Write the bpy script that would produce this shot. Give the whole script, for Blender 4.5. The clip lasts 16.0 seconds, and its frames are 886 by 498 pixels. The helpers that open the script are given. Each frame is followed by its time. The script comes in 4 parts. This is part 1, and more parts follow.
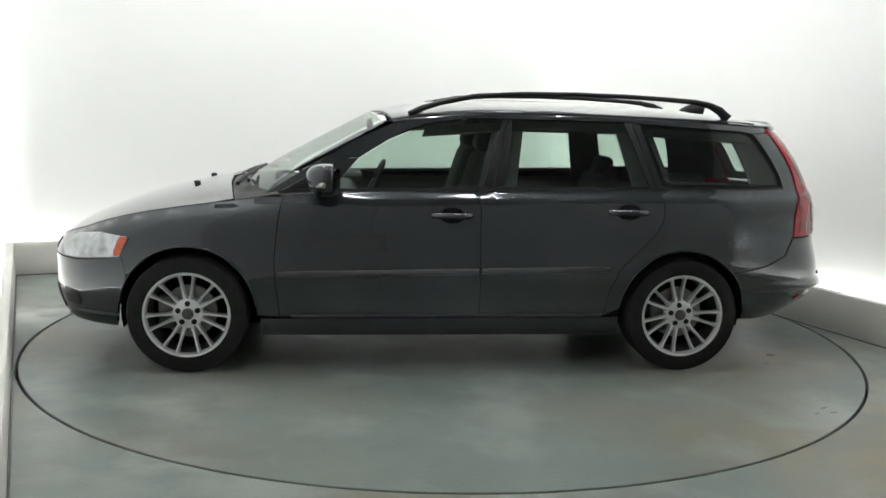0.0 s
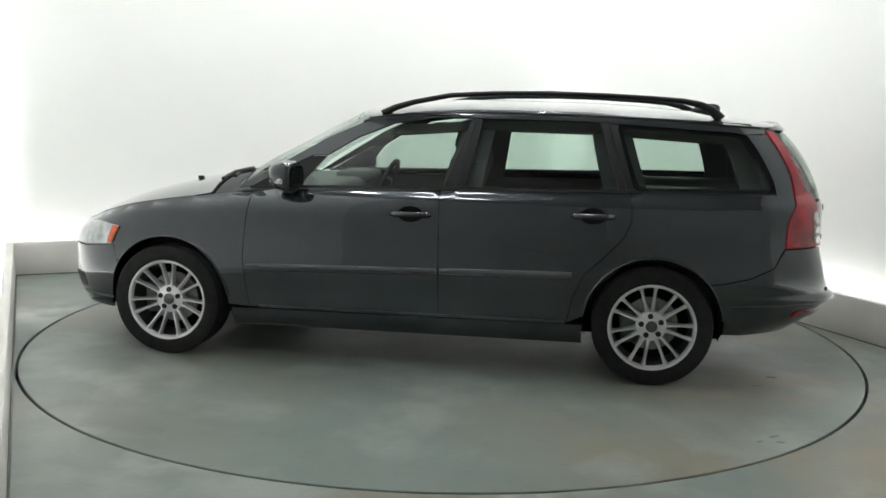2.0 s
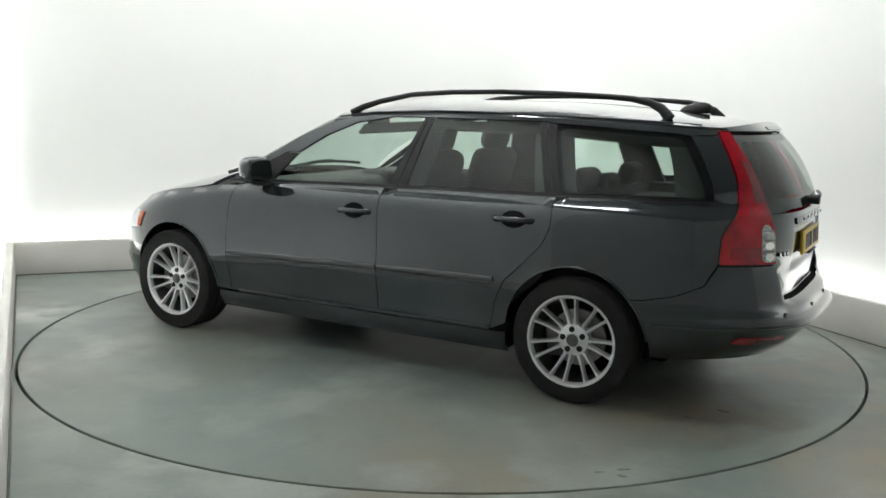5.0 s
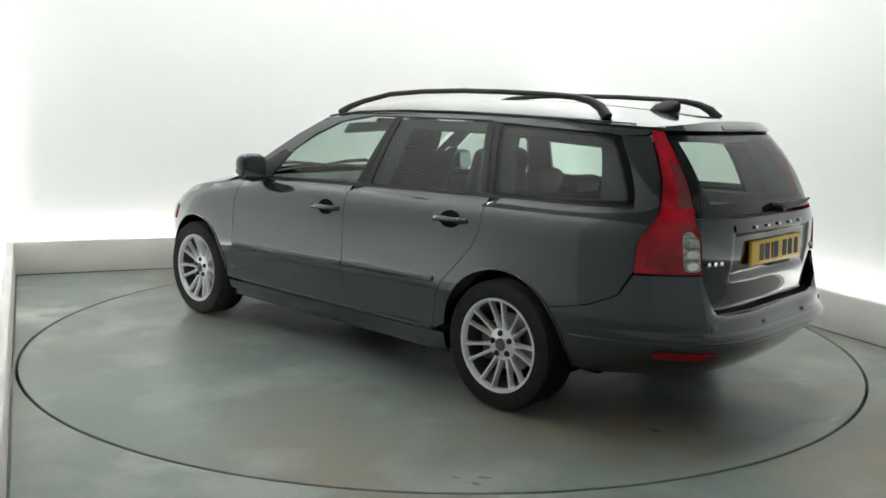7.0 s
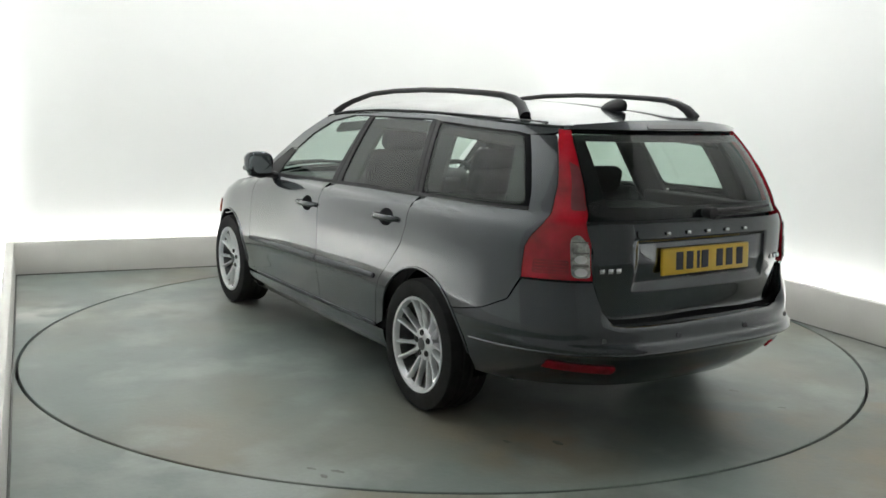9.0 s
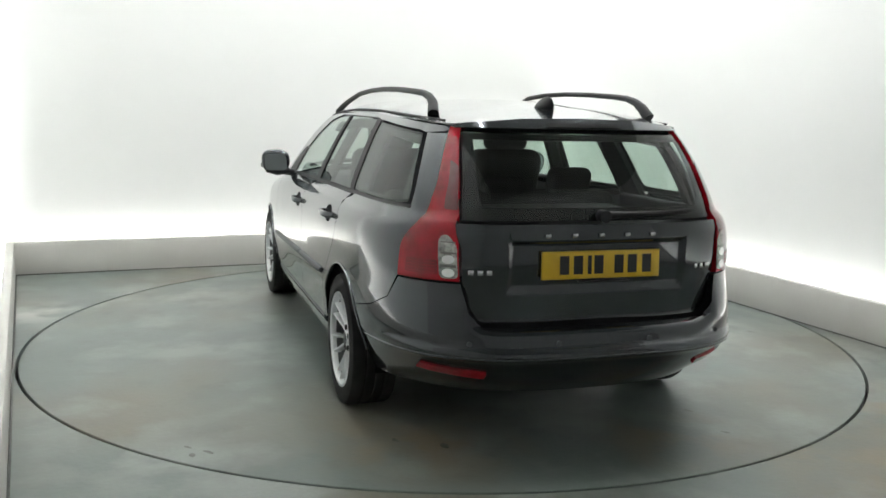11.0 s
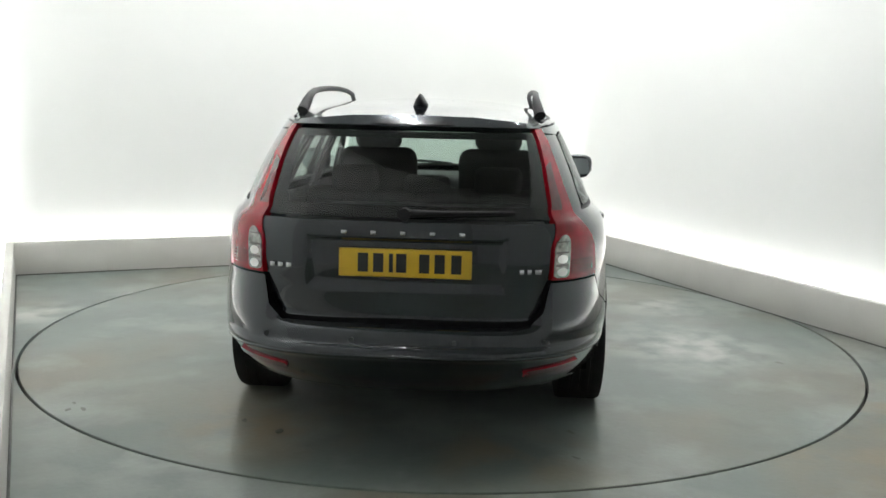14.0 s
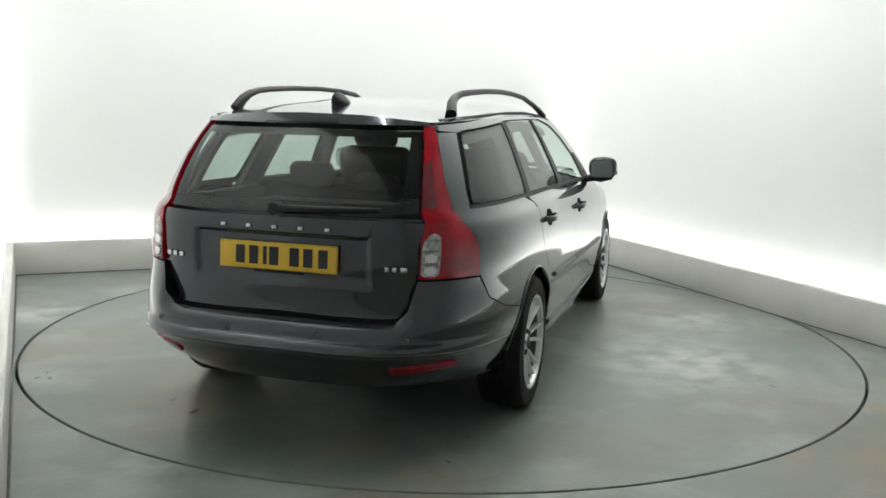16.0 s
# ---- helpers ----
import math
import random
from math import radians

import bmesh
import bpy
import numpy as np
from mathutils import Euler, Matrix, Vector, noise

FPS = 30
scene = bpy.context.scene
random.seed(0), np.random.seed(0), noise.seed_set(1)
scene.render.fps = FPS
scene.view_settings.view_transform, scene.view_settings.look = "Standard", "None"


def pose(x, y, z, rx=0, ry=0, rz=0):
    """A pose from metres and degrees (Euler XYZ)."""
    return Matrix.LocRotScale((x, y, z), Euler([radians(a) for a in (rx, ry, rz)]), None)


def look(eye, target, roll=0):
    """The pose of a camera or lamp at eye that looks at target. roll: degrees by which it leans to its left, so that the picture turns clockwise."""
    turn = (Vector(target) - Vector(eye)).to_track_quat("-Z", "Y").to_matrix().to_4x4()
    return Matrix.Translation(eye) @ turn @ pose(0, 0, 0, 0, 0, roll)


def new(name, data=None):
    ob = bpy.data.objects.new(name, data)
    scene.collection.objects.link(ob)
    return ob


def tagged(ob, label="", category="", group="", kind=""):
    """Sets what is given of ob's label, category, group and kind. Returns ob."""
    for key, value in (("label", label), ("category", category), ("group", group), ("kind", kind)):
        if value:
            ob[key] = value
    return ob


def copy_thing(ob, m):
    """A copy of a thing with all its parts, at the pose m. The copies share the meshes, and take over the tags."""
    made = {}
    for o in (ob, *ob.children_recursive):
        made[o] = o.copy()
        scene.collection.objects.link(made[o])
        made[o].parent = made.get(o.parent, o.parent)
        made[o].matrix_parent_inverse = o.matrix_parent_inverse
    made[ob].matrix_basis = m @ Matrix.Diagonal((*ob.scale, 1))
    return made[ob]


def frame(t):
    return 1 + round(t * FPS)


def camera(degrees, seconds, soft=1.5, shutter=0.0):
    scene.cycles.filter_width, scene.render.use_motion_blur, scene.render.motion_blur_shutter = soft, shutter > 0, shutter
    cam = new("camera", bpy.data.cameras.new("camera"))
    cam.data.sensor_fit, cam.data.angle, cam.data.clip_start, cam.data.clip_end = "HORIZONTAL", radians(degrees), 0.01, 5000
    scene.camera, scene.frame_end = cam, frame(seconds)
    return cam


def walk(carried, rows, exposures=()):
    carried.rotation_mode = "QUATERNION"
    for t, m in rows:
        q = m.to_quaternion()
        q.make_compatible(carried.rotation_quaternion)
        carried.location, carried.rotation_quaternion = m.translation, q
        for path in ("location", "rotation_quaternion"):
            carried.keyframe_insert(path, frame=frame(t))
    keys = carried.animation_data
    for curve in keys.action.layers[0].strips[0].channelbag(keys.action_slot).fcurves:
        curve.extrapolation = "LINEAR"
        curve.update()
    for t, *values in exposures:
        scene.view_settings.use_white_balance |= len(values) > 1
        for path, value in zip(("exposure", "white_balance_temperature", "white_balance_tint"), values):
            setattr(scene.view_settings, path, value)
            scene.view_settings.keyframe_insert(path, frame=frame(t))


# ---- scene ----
from mathutils import geometry

# ---- camera ----
cam = camera(52.57, 16.0, soft=1.6)
EYE = Vector((0.0, -5.586, 1.398))
YAW, TILT = radians(-0.088), radians(-8.882)
AIM = EYE + Vector((math.sin(YAW) * math.cos(TILT), math.cos(YAW) * math.cos(TILT), math.sin(TILT)))
STAND = look(EYE, AIM, 1.32)
walk(cam, [(0.0, STAND), (16.0, STAND)])

# ---- light: a closed white studio ----
scene.view_settings.exposure = 0.0
CEILING_GLOW, COVE_GLOW = 91.0, 54.0
world = bpy.data.worlds.new("world")
world.use_nodes = True
world.node_tree.nodes["Background"].inputs[0].default_value = (0.8, 0.85, 0.9, 1)
world.node_tree.nodes["Background"].inputs[1].default_value = 0.02
scene.world = world


# ---- materials ----
def mat(name, colour, rough=0.5, metal=0.0, coat=0.0, spec=0.5, vary=0.0, scale=8.0, bump=0.0, bump_scale=200.0, emit=0.0, coords="Object"):
    m = bpy.data.materials.new(name)
    m.use_nodes = True
    nt = m.node_tree
    p = nt.nodes["Principled BSDF"]
    p.inputs["Base Color"].default_value = (*colour, 1)
    p.inputs["Roughness"].default_value = rough
    p.inputs["Metallic"].default_value = metal
    p.inputs["Coat Weight"].default_value = coat
    p.inputs["Coat Roughness"].default_value = 0.02
    p.inputs["Specular IOR Level"].default_value = spec
    if emit:
        p.inputs["Emission Color"].default_value = (*colour, 1)
        p.inputs["Emission Strength"].default_value = emit
    tc = nt.nodes.new("ShaderNodeTexCoord")
    if vary:
        n = nt.nodes.new("ShaderNodeTexNoise")
        n.inputs["Scale"].default_value = scale
        n.inputs["Detail"].default_value = 6
        nt.links.new(tc.outputs[coords], n.inputs["Vector"])
        r = nt.nodes.new("ShaderNodeValToRGB")
        r.color_ramp.elements[0].position, r.color_ramp.elements[1].position = 0.3, 0.7
        r.color_ramp.elements[0].color = (*[c * (1 - vary) for c in colour], 1)
        r.color_ramp.elements[1].color = (*[min(1, c * (1 + vary)) for c in colour], 1)
        nt.links.new(n.outputs["Fac"], r.inputs["Fac"])
        nt.links.new(r.outputs["Color"], p.inputs["Base Color"])
    if bump:
        b = nt.nodes.new("ShaderNodeTexNoise")
        b.inputs["Scale"].default_value = bump_scale
        b.inputs["Detail"].default_value = 3
        nt.links.new(tc.outputs[coords], b.inputs["Vector"])
        bn = nt.nodes.new("ShaderNodeBump")
        bn.inputs["Strength"].default_value = bump
        bn.inputs["Distance"].default_value = 0.002
        nt.links.new(b.outputs["Fac"], bn.inputs["Height"])
        nt.links.new(bn.outputs["Normal"], p.inputs["Normal"])
    return m


def glass(name, tint, gloss=0.0, front=0.055):
    m = bpy.data.materials.new(name)
    m.use_nodes = True
    nt = m.node_tree
    nt.nodes.remove(nt.nodes["Principled BSDF"])
    t, g = nt.nodes.new("ShaderNodeBsdfTransparent"), nt.nodes.new("ShaderNodeBsdfGlossy")
    t.inputs[0].default_value = (*tint, 1)
    g.inputs["Roughness"].default_value = gloss
    mx = nt.nodes.new("ShaderNodeMixShader")
    lw, pw, ma = nt.nodes.new("ShaderNodeLayerWeight"), nt.nodes.new("ShaderNodeMath"), nt.nodes.new("ShaderNodeMath")
    lw.inputs["Blend"].default_value = 0.5
    pw.operation, ma.operation = "POWER", "MULTIPLY_ADD"
    pw.inputs[1].default_value, ma.inputs[1].default_value, ma.inputs[2].default_value = 4.5, 0.80, front
    nt.links.new(lw.outputs["Facing"], pw.inputs[0])
    nt.links.new(pw.outputs[0], ma.inputs[0])
    nt.links.new(ma.outputs[0], mx.inputs[0])
    nt.links.new(t.outputs[0], mx.inputs[1])
    nt.links.new(g.outputs[0], mx.inputs[2])
    nt.links.new(mx.outputs[0], nt.nodes["Material Output"].inputs[0])
    return m


def floor_paint(name, patches):
    """Grey-green floor paint: cloudy stains, pale scuffs, brown tyre dust, uneven gloss."""
    m = bpy.data.materials.new(name)
    m.use_nodes = True
    nt = m.node_tree
    p = nt.nodes["Principled BSDF"]
    tc = nt.nodes.new("ShaderNodeTexCoord")

    def cloud(scale, lo, hi, detail=5, shift=0.0):
        mp = nt.nodes.new("ShaderNodeMapping")
        mp.inputs["Location"].default_value = (shift, shift * 0.7, 0)
        n = nt.nodes.new("ShaderNodeTexNoise")
        n.inputs["Scale"].default_value = scale
        n.inputs["Detail"].default_value = detail
        r = nt.nodes.new("ShaderNodeValToRGB")
        r.color_ramp.elements[0].position, r.color_ramp.elements[1].position = lo, hi
        nt.links.new(tc.outputs["Object"], mp.inputs["Vector"])
        nt.links.new(mp.outputs[0], n.inputs["Vector"])
        nt.links.new(n.outputs["Fac"], r.inputs["Fac"])
        return r.outputs["Color"]

    def mix(fac, a, b, amount):
        x = nt.nodes.new("ShaderNodeMix")
        x.data_type = "RGBA"
        mu = nt.nodes.new("ShaderNodeMath")
        mu.operation = "MULTIPLY"
        mu.inputs[1].default_value = amount
        nt.links.new(fac, mu.inputs[0])
        nt.links.new(mu.outputs[0], x.inputs["Factor"])
        for s, v in ((6, a), (7, b)):
            if isinstance(v, tuple):
                x.inputs[s].default_value = (*v, 1)
            else:
                nt.links.new(v, x.inputs[s])
        return x.outputs[2]

    c = mix(cloud(1.1, 0.35, 0.7), (0.172, 0.208, 0.190), (0.126, 0.155, 0.141), 1.0)
    c = mix(cloud(0.75, 0.44, 0.66, 6, 3.1), c, (0.205, 0.175, 0.125), 0.7)
    c = mix(cloud(1.9, 0.50, 0.66, 10, 7.7), c, (0.275, 0.305, 0.28), 0.7)
    c = mix(cloud(5.0, 0.55, 0.78, 9, 1.9), c, (0.10, 0.105, 0.095), 0.4)
    c = mix(cloud(60.0, 0.30, 0.75, 3, 5.0), c, (0.165, 0.176, 0.162), 0.25)
    for k, (x, y, r, colour, amount) in enumerate(patches):
        far = nt.nodes.new("ShaderNodeVectorMath")
        far.operation = "DISTANCE"
        far.inputs[1].default_value = (x, y, 0)
        nt.links.new(tc.outputs["Object"], far.inputs[0])
        fade = nt.nodes.new("ShaderNodeMapRange")
        fade.interpolation_type = "SMOOTHSTEP"
        fade.inputs["From Min"].default_value, fade.inputs["From Max"].default_value = r, 0.0
        nt.links.new(far.outputs["Value"], fade.inputs["Value"])
        both = nt.nodes.new("ShaderNodeMath")
        both.operation = "MULTIPLY"
        nt.links.new(fade.outputs[0], both.inputs[0])
        nt.links.new(cloud(3.6, 0.42, 0.60, 9, 4.0 + 2.3 * k), both.inputs[1])
        c = mix(both.outputs[0], c, colour, amount)
    nt.links.new(c, p.inputs["Base Color"])
    rr = nt.nodes.new("ShaderNodeMapRange")
    rr.inputs["To Min"].default_value, rr.inputs["To Max"].default_value = 0.29, 0.44
    nt.links.new(cloud(1.7, 0.2, 0.8, 4, 11.0), rr.inputs["Value"])
    nt.links.new(rr.outputs[0], p.inputs["Roughness"])
    p.inputs["Specular IOR Level"].default_value = 0.5
    b = nt.nodes.new("ShaderNodeBump")
    b.inputs["Strength"].default_value, b.inputs["Distance"].default_value = 0.12, 0.003
    nt.links.new(cloud(35.0, 0.3, 0.7, 6, 2.0), b.inputs["Height"])
    nt.links.new(b.outputs[0], p.inputs["Normal"])
    return m


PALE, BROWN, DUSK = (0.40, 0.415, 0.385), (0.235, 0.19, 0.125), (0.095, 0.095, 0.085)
# first PALE patch: whitish scuffs with the bright wall's reflection painted in
FLOOR = floor_paint("floor_paint", ((-2.40, 1.25, 0.45, PALE, 0.9), (0.8, -2.6, 0.6, BROWN, 0.8), (-1.8, -1.4, 0.8, PALE, 0.5), (2.0, -1.2, 0.6, PALE, 0.5), (1.6, -2.3, 0.8, BROWN, 0.9), (1.1, -3.0, 0.7, BROWN, 0.8)))
# the two DUSK patches darken the disc below the car's rear end
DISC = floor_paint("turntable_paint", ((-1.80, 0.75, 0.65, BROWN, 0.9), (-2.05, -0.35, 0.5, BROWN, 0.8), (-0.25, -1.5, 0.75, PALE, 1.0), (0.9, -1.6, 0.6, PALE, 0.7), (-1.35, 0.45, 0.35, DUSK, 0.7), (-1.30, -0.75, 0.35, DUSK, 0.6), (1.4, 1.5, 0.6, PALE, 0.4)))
SMEAR = mat("rubber_smear", (0.115, 0.12, 0.106), 0.4, vary=0.3, scale=25)
WALL = mat("white_wall_paint", (0.86, 0.87, 0.85), 0.75, vary=0.015, scale=1.2, bump=0.05, bump_scale=90)
KERB = mat("kerb_paint", (0.60, 0.59, 0.555), 0.6, vary=0.05, scale=2.5, bump=0.05)
KERB_SHADE = mat("kerb_foot_shade", (0.12, 0.123, 0.115), 0.7, vary=0.3, scale=6)
REAR_WALL = mat("grey_rear_wall", (0.50, 0.50, 0.49), 0.8, vary=0.06, scale=1.5)
WEST_WALL = mat("unseen_wall_grey", (0.56, 0.56, 0.55), 0.8, vary=0.04, scale=1.5)
CEIL = mat("grey_ceiling_paint", (0.22, 0.22, 0.22), 0.8, vary=0.04, scale=1.0)
PIT = mat("dark_pit", (0.012, 0.012, 0.012), 0.9)
DIFFUSER = mat("lamp_diffuser", (0.99, 1.0, 1.0), 0.5, emit=CEILING_GLOW)
COVE = mat("cove_tube", (0.99, 1.0, 1.0), 0.5, emit=COVE_GLOW)
LAMP_FRAME = mat("lamp_frame_white", (0.75, 0.75, 0.75), 0.4)

PAINT = mat("grey_metallic_paint", (0.041, 0.047, 0.053), 0.15, metal=0.60, coat=1.0, spec=0.3, bump=0.02, bump_scale=1500)
SHELL = mat("black_underseal", (0.006, 0.006, 0.007), 0.9, spec=0.1)
BLACK = mat("black_trim_plastic", (0.011, 0.011, 0.012), 0.45, spec=0.3, bump=0.05, bump_scale=600)
GLOSS_BLACK = mat("gloss_black_trim", (0.008, 0.008, 0.009), 0.12, coat=0.6)
GREY_TRIM = mat("dark_grey_moulding", (0.05, 0.054, 0.058), 0.38, bump=0.03, bump_scale=500)
RUBBER = mat("tyre_rubber", (0.016, 0.016, 0.016), 0.8, spec=0.25, vary=0.25, scale=20, bump=0.1, bump_scale=300)
ALLOY = mat("silver_alloy", (0.74, 0.75, 0.76), 0.28, metal=0.6, vary=0.06, scale=15)
ALLOY_DARK = mat("dark_shaded_alloy", (0.13, 0.13, 0.13), 0.45, metal=0.7, vary=0.2, scale=20)
DISC_STEEL = mat("brake_steel", (0.30, 0.29, 0.28), 0.38, metal=0.9, vary=0.15, scale=30)
CHROME = mat("chrome", (0.80, 0.80, 0.80), 0.10, metal=1.0)
SILVER = mat("satin_silver", (0.66, 0.67, 0.68), 0.25, metal=0.9)
RED_LENS = mat("red_lamp_lens", (0.33, 0.003, 0.011), 0.10, coat=0.7, spec=0.3, vary=0.35, scale=9)
DARK_RED = mat("dark_red_lens", (0.24, 0.004, 0.010), 0.12, coat=0.6, vary=0.2, scale=20)
CLEAR_LENS = mat("clear_ribbed_lens", (0.42, 0.40, 0.38), 0.12, metal=0.5, coat=1.0, vary=0.55, scale=48)
SMOKY_RED = mat("smoky_red_lens", (0.15, 0.022, 0.028), 0.10, coat=1.0, vary=0.2, scale=14)
LENS_RIB = mat("smoky_lens_rib", (0.13, 0.115, 0.11), 0.15, metal=0.3, coat=1.0, vary=0.2, scale=30)
AMBER = mat("amber_lens", (0.55, 0.09, 0.03), 0.15, coat=1.0, vary=0.2, scale=40)
HEADLAMP = mat("headlamp_reflector", (0.52, 0.54, 0.55), 0.10, metal=0.75, coat=1.0, vary=0.45, scale=16)
YELLOW = mat("yellow_plate", (0.72, 0.46, 0.02), 0.35, coat=0.3, vary=0.04, scale=20)
INK = mat("plate_black", (0.012, 0.012, 0.012), 0.5)
CLOTH = mat("charcoal_seat_cloth", (0.020, 0.021, 0.022), 0.9, vary=0.2, scale=14)
CABIN = mat("cabin_plastic", (0.035, 0.036, 0.037), 0.6, vary=0.1, scale=30)
LINER = mat("pale_headliner", (0.30, 0.30, 0.28), 0.9, vary=0.05, scale=40)
MIRROR = mat("mirror_glass", (0.36, 0.40, 0.42), 0.02, metal=1.0)
GLASS = glass("green_tinted_glass", (0.68, 0.78, 0.72))
SCREEN = glass("clear_windscreen", (0.76, 0.85, 0.80))
REAR_GLASS = glass("rear_tinted_glass", (0.66, 0.75, 0.70), front=0.08)


# ---- mesh helpers ----
def part(name, me, material, parent, label=""):
    if isinstance(me, bmesh.types.BMesh):
        bm, me = me, bpy.data.meshes.new(name)
        bm.to_mesh(me)
        bm.free()
    me.materials.append(material)
    ob = new(name, me)
    ob.parent = parent
    return tagged(ob, label) if label else ob


def smooth_bm(bm, angle=40):
    for f in bm.faces:
        f.smooth = True
    for e in bm.edges:
        if len(e.link_faces) == 2 and e.calc_face_angle(0) > radians(angle):
            e.smooth = False
    return bm


def box(x0, x1, y0, y1, z0, z1, bevel=0.0, segs=2, m=None):
    bm = bmesh.new()
    bmesh.ops.create_cube(bm, size=1.0, matrix=Matrix.Translation(((x0 + x1) / 2, (y0 + y1) / 2, (z0 + z1) / 2)) @ Matrix.Diagonal((x1 - x0, y1 - y0, z1 - z0, 1)))
    if bevel:
        bmesh.ops.bevel(bm, geom=bm.edges[:], offset=bevel, segments=segs, affect="EDGES", profile=0.5)
    if m is not None:
        bm.transform(m)
    return smooth_bm(bm, 50)


def lathe(profile, segs=48, axis="Y"):
    """A solid of revolution from (radius, along) pairs."""
    bm = bmesh.new()
    rings = []
    for k in range(segs):
        a = 2 * math.pi * k / segs
        row = []
        for r, h in profile:
            p = {"Y": (r * math.cos(a), h, r * math.sin(a)), "Z": (r * math.cos(a), r * math.sin(a), h)}[axis]
            row.append(bm.verts.new(p))
        rings.append(row)
    for k in range(segs):
        a, b = rings[k], rings[(k + 1) % segs]
        for i in range(len(profile) - 1):
            bm.faces.new((a[i], a[i + 1], b[i + 1], b[i]))
    bmesh.ops.remove_doubles(bm, verts=bm.verts[:], dist=1e-5)
    bmesh.ops.recalc_face_normals(bm, faces=bm.faces[:])
    return smooth_bm(bm, 35)


def tube(points, radius, segs=10, flat=1.0, closed=False):
    """A round bar along points; flat squeezes it upright."""
    bm = bmesh.new()
    pts = [Vector(p) for p in points]
    rows = []
    for i, p in enumerate(pts):
        d = (pts[min(i + 1, len(pts) - 1)] - pts[max(i - 1, 0)]).normalized()
        side = d.cross(Vector((0, 0, 1)))
        side = side.normalized() if side.length > 1e-4 else Vector((0, 1, 0))
        up = side.cross(d)
        r = radius[i] if isinstance(radius, (list, tuple)) else radius
        rows.append([bm.verts.new(p + side * r * math.cos(2 * math.pi * k / segs) + up * r * flat * math.sin(2 * math.pi * k / segs)) for k in range(segs)])
    for i in range(len(rows) - 1):
        for k in range(segs):
            bm.faces.new((rows[i][k], rows[i][(k + 1) % segs], rows[i + 1][(k + 1) % segs], rows[i + 1][k]))
    bm.faces.new(rows[0][::-1])
    bm.faces.new(rows[-1])
    bmesh.ops.recalc_face_normals(bm, faces=bm.faces[:])
    return smooth_bm(bm, 60)


def curve(*pts):
    """A smooth, never overshooting curve through (x, y) pairs."""
    xs, ys = np.array([p[0] for p in pts], float), np.array([p[1] for p in pts], float)
    if xs[0] > xs[-1]:
        xs, ys = xs[::-1], ys[::-1]
    h, d = np.diff(xs), np.diff(ys) / np.diff(xs)
    s = np.zeros(len(xs))
    for i in range(1, len(xs) - 1):
        if d[i - 1] * d[i] > 0:
            w1, w2 = 2 * h[i] + h[i - 1], h[i] + 2 * h[i - 1]
            s[i] = (w1 + w2) / (w1 / d[i - 1] + w2 / d[i])
    s[0], s[-1] = d[0], d[-1]

    def f(x):
        x = min(max(x, xs[0]), xs[-1])
        i = min(max(int(np.searchsorted(xs, x)) - 1, 0), len(h) - 1)
        t = (x - xs[i]) / h[i]
        return float((2 * t**3 - 3 * t**2 + 1) * ys[i] + (t**3 - 2 * t**2 + t) * h[i] * s[i] + (3 * t**2 - 2 * t**3) * ys[i + 1] + (t**3 - t**2) * h[i] * s[i + 1])

    return f


# ---- the studio: a room turned against the camera ----
TURN = 23.0
LEFT, RIGHT, BACK, NEAR, HIGH = -2.585, 2.44, 2.69, -6.4, 4.9
KERB_H, KERB_T, SETBACK = 0.265, 0.06, 0.16
RING, GAP = 2.456, 0.016
ROOM = pose(0, 0, 0, 0, 0, TURN)
SLANT = 0.0364  # the west side draws in towards the camera
LEAN = Matrix(((1, -SLANT, 0, SLANT * BACK), (0, 1, 0, 0), (0, 0, 1, 0), (0, 0, 0, 1)))


def cdt(pts, loops, grid=()):
    """Triangles inside loops of 2D points, with extra inner points."""
    verts, edges, faces = [Vector(p) for p in pts], [], loops
    for l in loops:
        edges += [(l[i], l[(i + 1) % len(l)]) for i in range(len(l))]
    verts += [Vector(p) for p in grid]
    out = geometry.delaunay_2d_cdt(verts, edges, faces, 1, 1e-6)
    return out[0], out[2]


def make_floor():
    n = 160
    bm = bmesh.new()
    inner = [bm.verts.new(((RING + GAP) * math.cos(2 * math.pi * k / n), (RING + GAP) * math.sin(2 * math.pi * k / n), 0)) for k in range(n)]
    low = [bm.verts.new((v.co.x, v.co.y, -0.05)) for v in inner]

    def reach(a):
        c, s = math.cos(a), math.sin(a)
        return min((RIGHT + 0.4) / c if c > 0 else (LEFT - 0.4) / c if c < 0 else 99, (BACK + 0.4) / s if s > 0 else (NEAR - 0.2) / s if s < 0 else 99)

    outer = []
    for k in range(n):
        a = 2 * math.pi * k / n
        r = reach(a + 1e-7)
        outer.append(bm.verts.new((r * math.cos(a), r * math.sin(a), 0)))
    for k in range(n):
        j = (k + 1) % n
        bm.faces.new((inner[k], outer[k], outer[j], inner[j]))
        bm.faces.new((low[k], inner[k], inner[j], low[j]))
    ob = part("floor", bm, FLOOR, None)
    ob.matrix_basis = ROOM
    tagged(ob, "grey-green painted concrete studio floor, stained and scuffed", "floor", kind="structure")
    pit = part("ground", box(LEFT - 0.4, RIGHT + 0.4, NEAR - 0.2, BACK + 0.4, -0.12, -0.05), PIT, None)
    pit.matrix_basis = ROOM
    tagged(pit, "dark pit floor under the turntable gap", "floor", kind="structure")


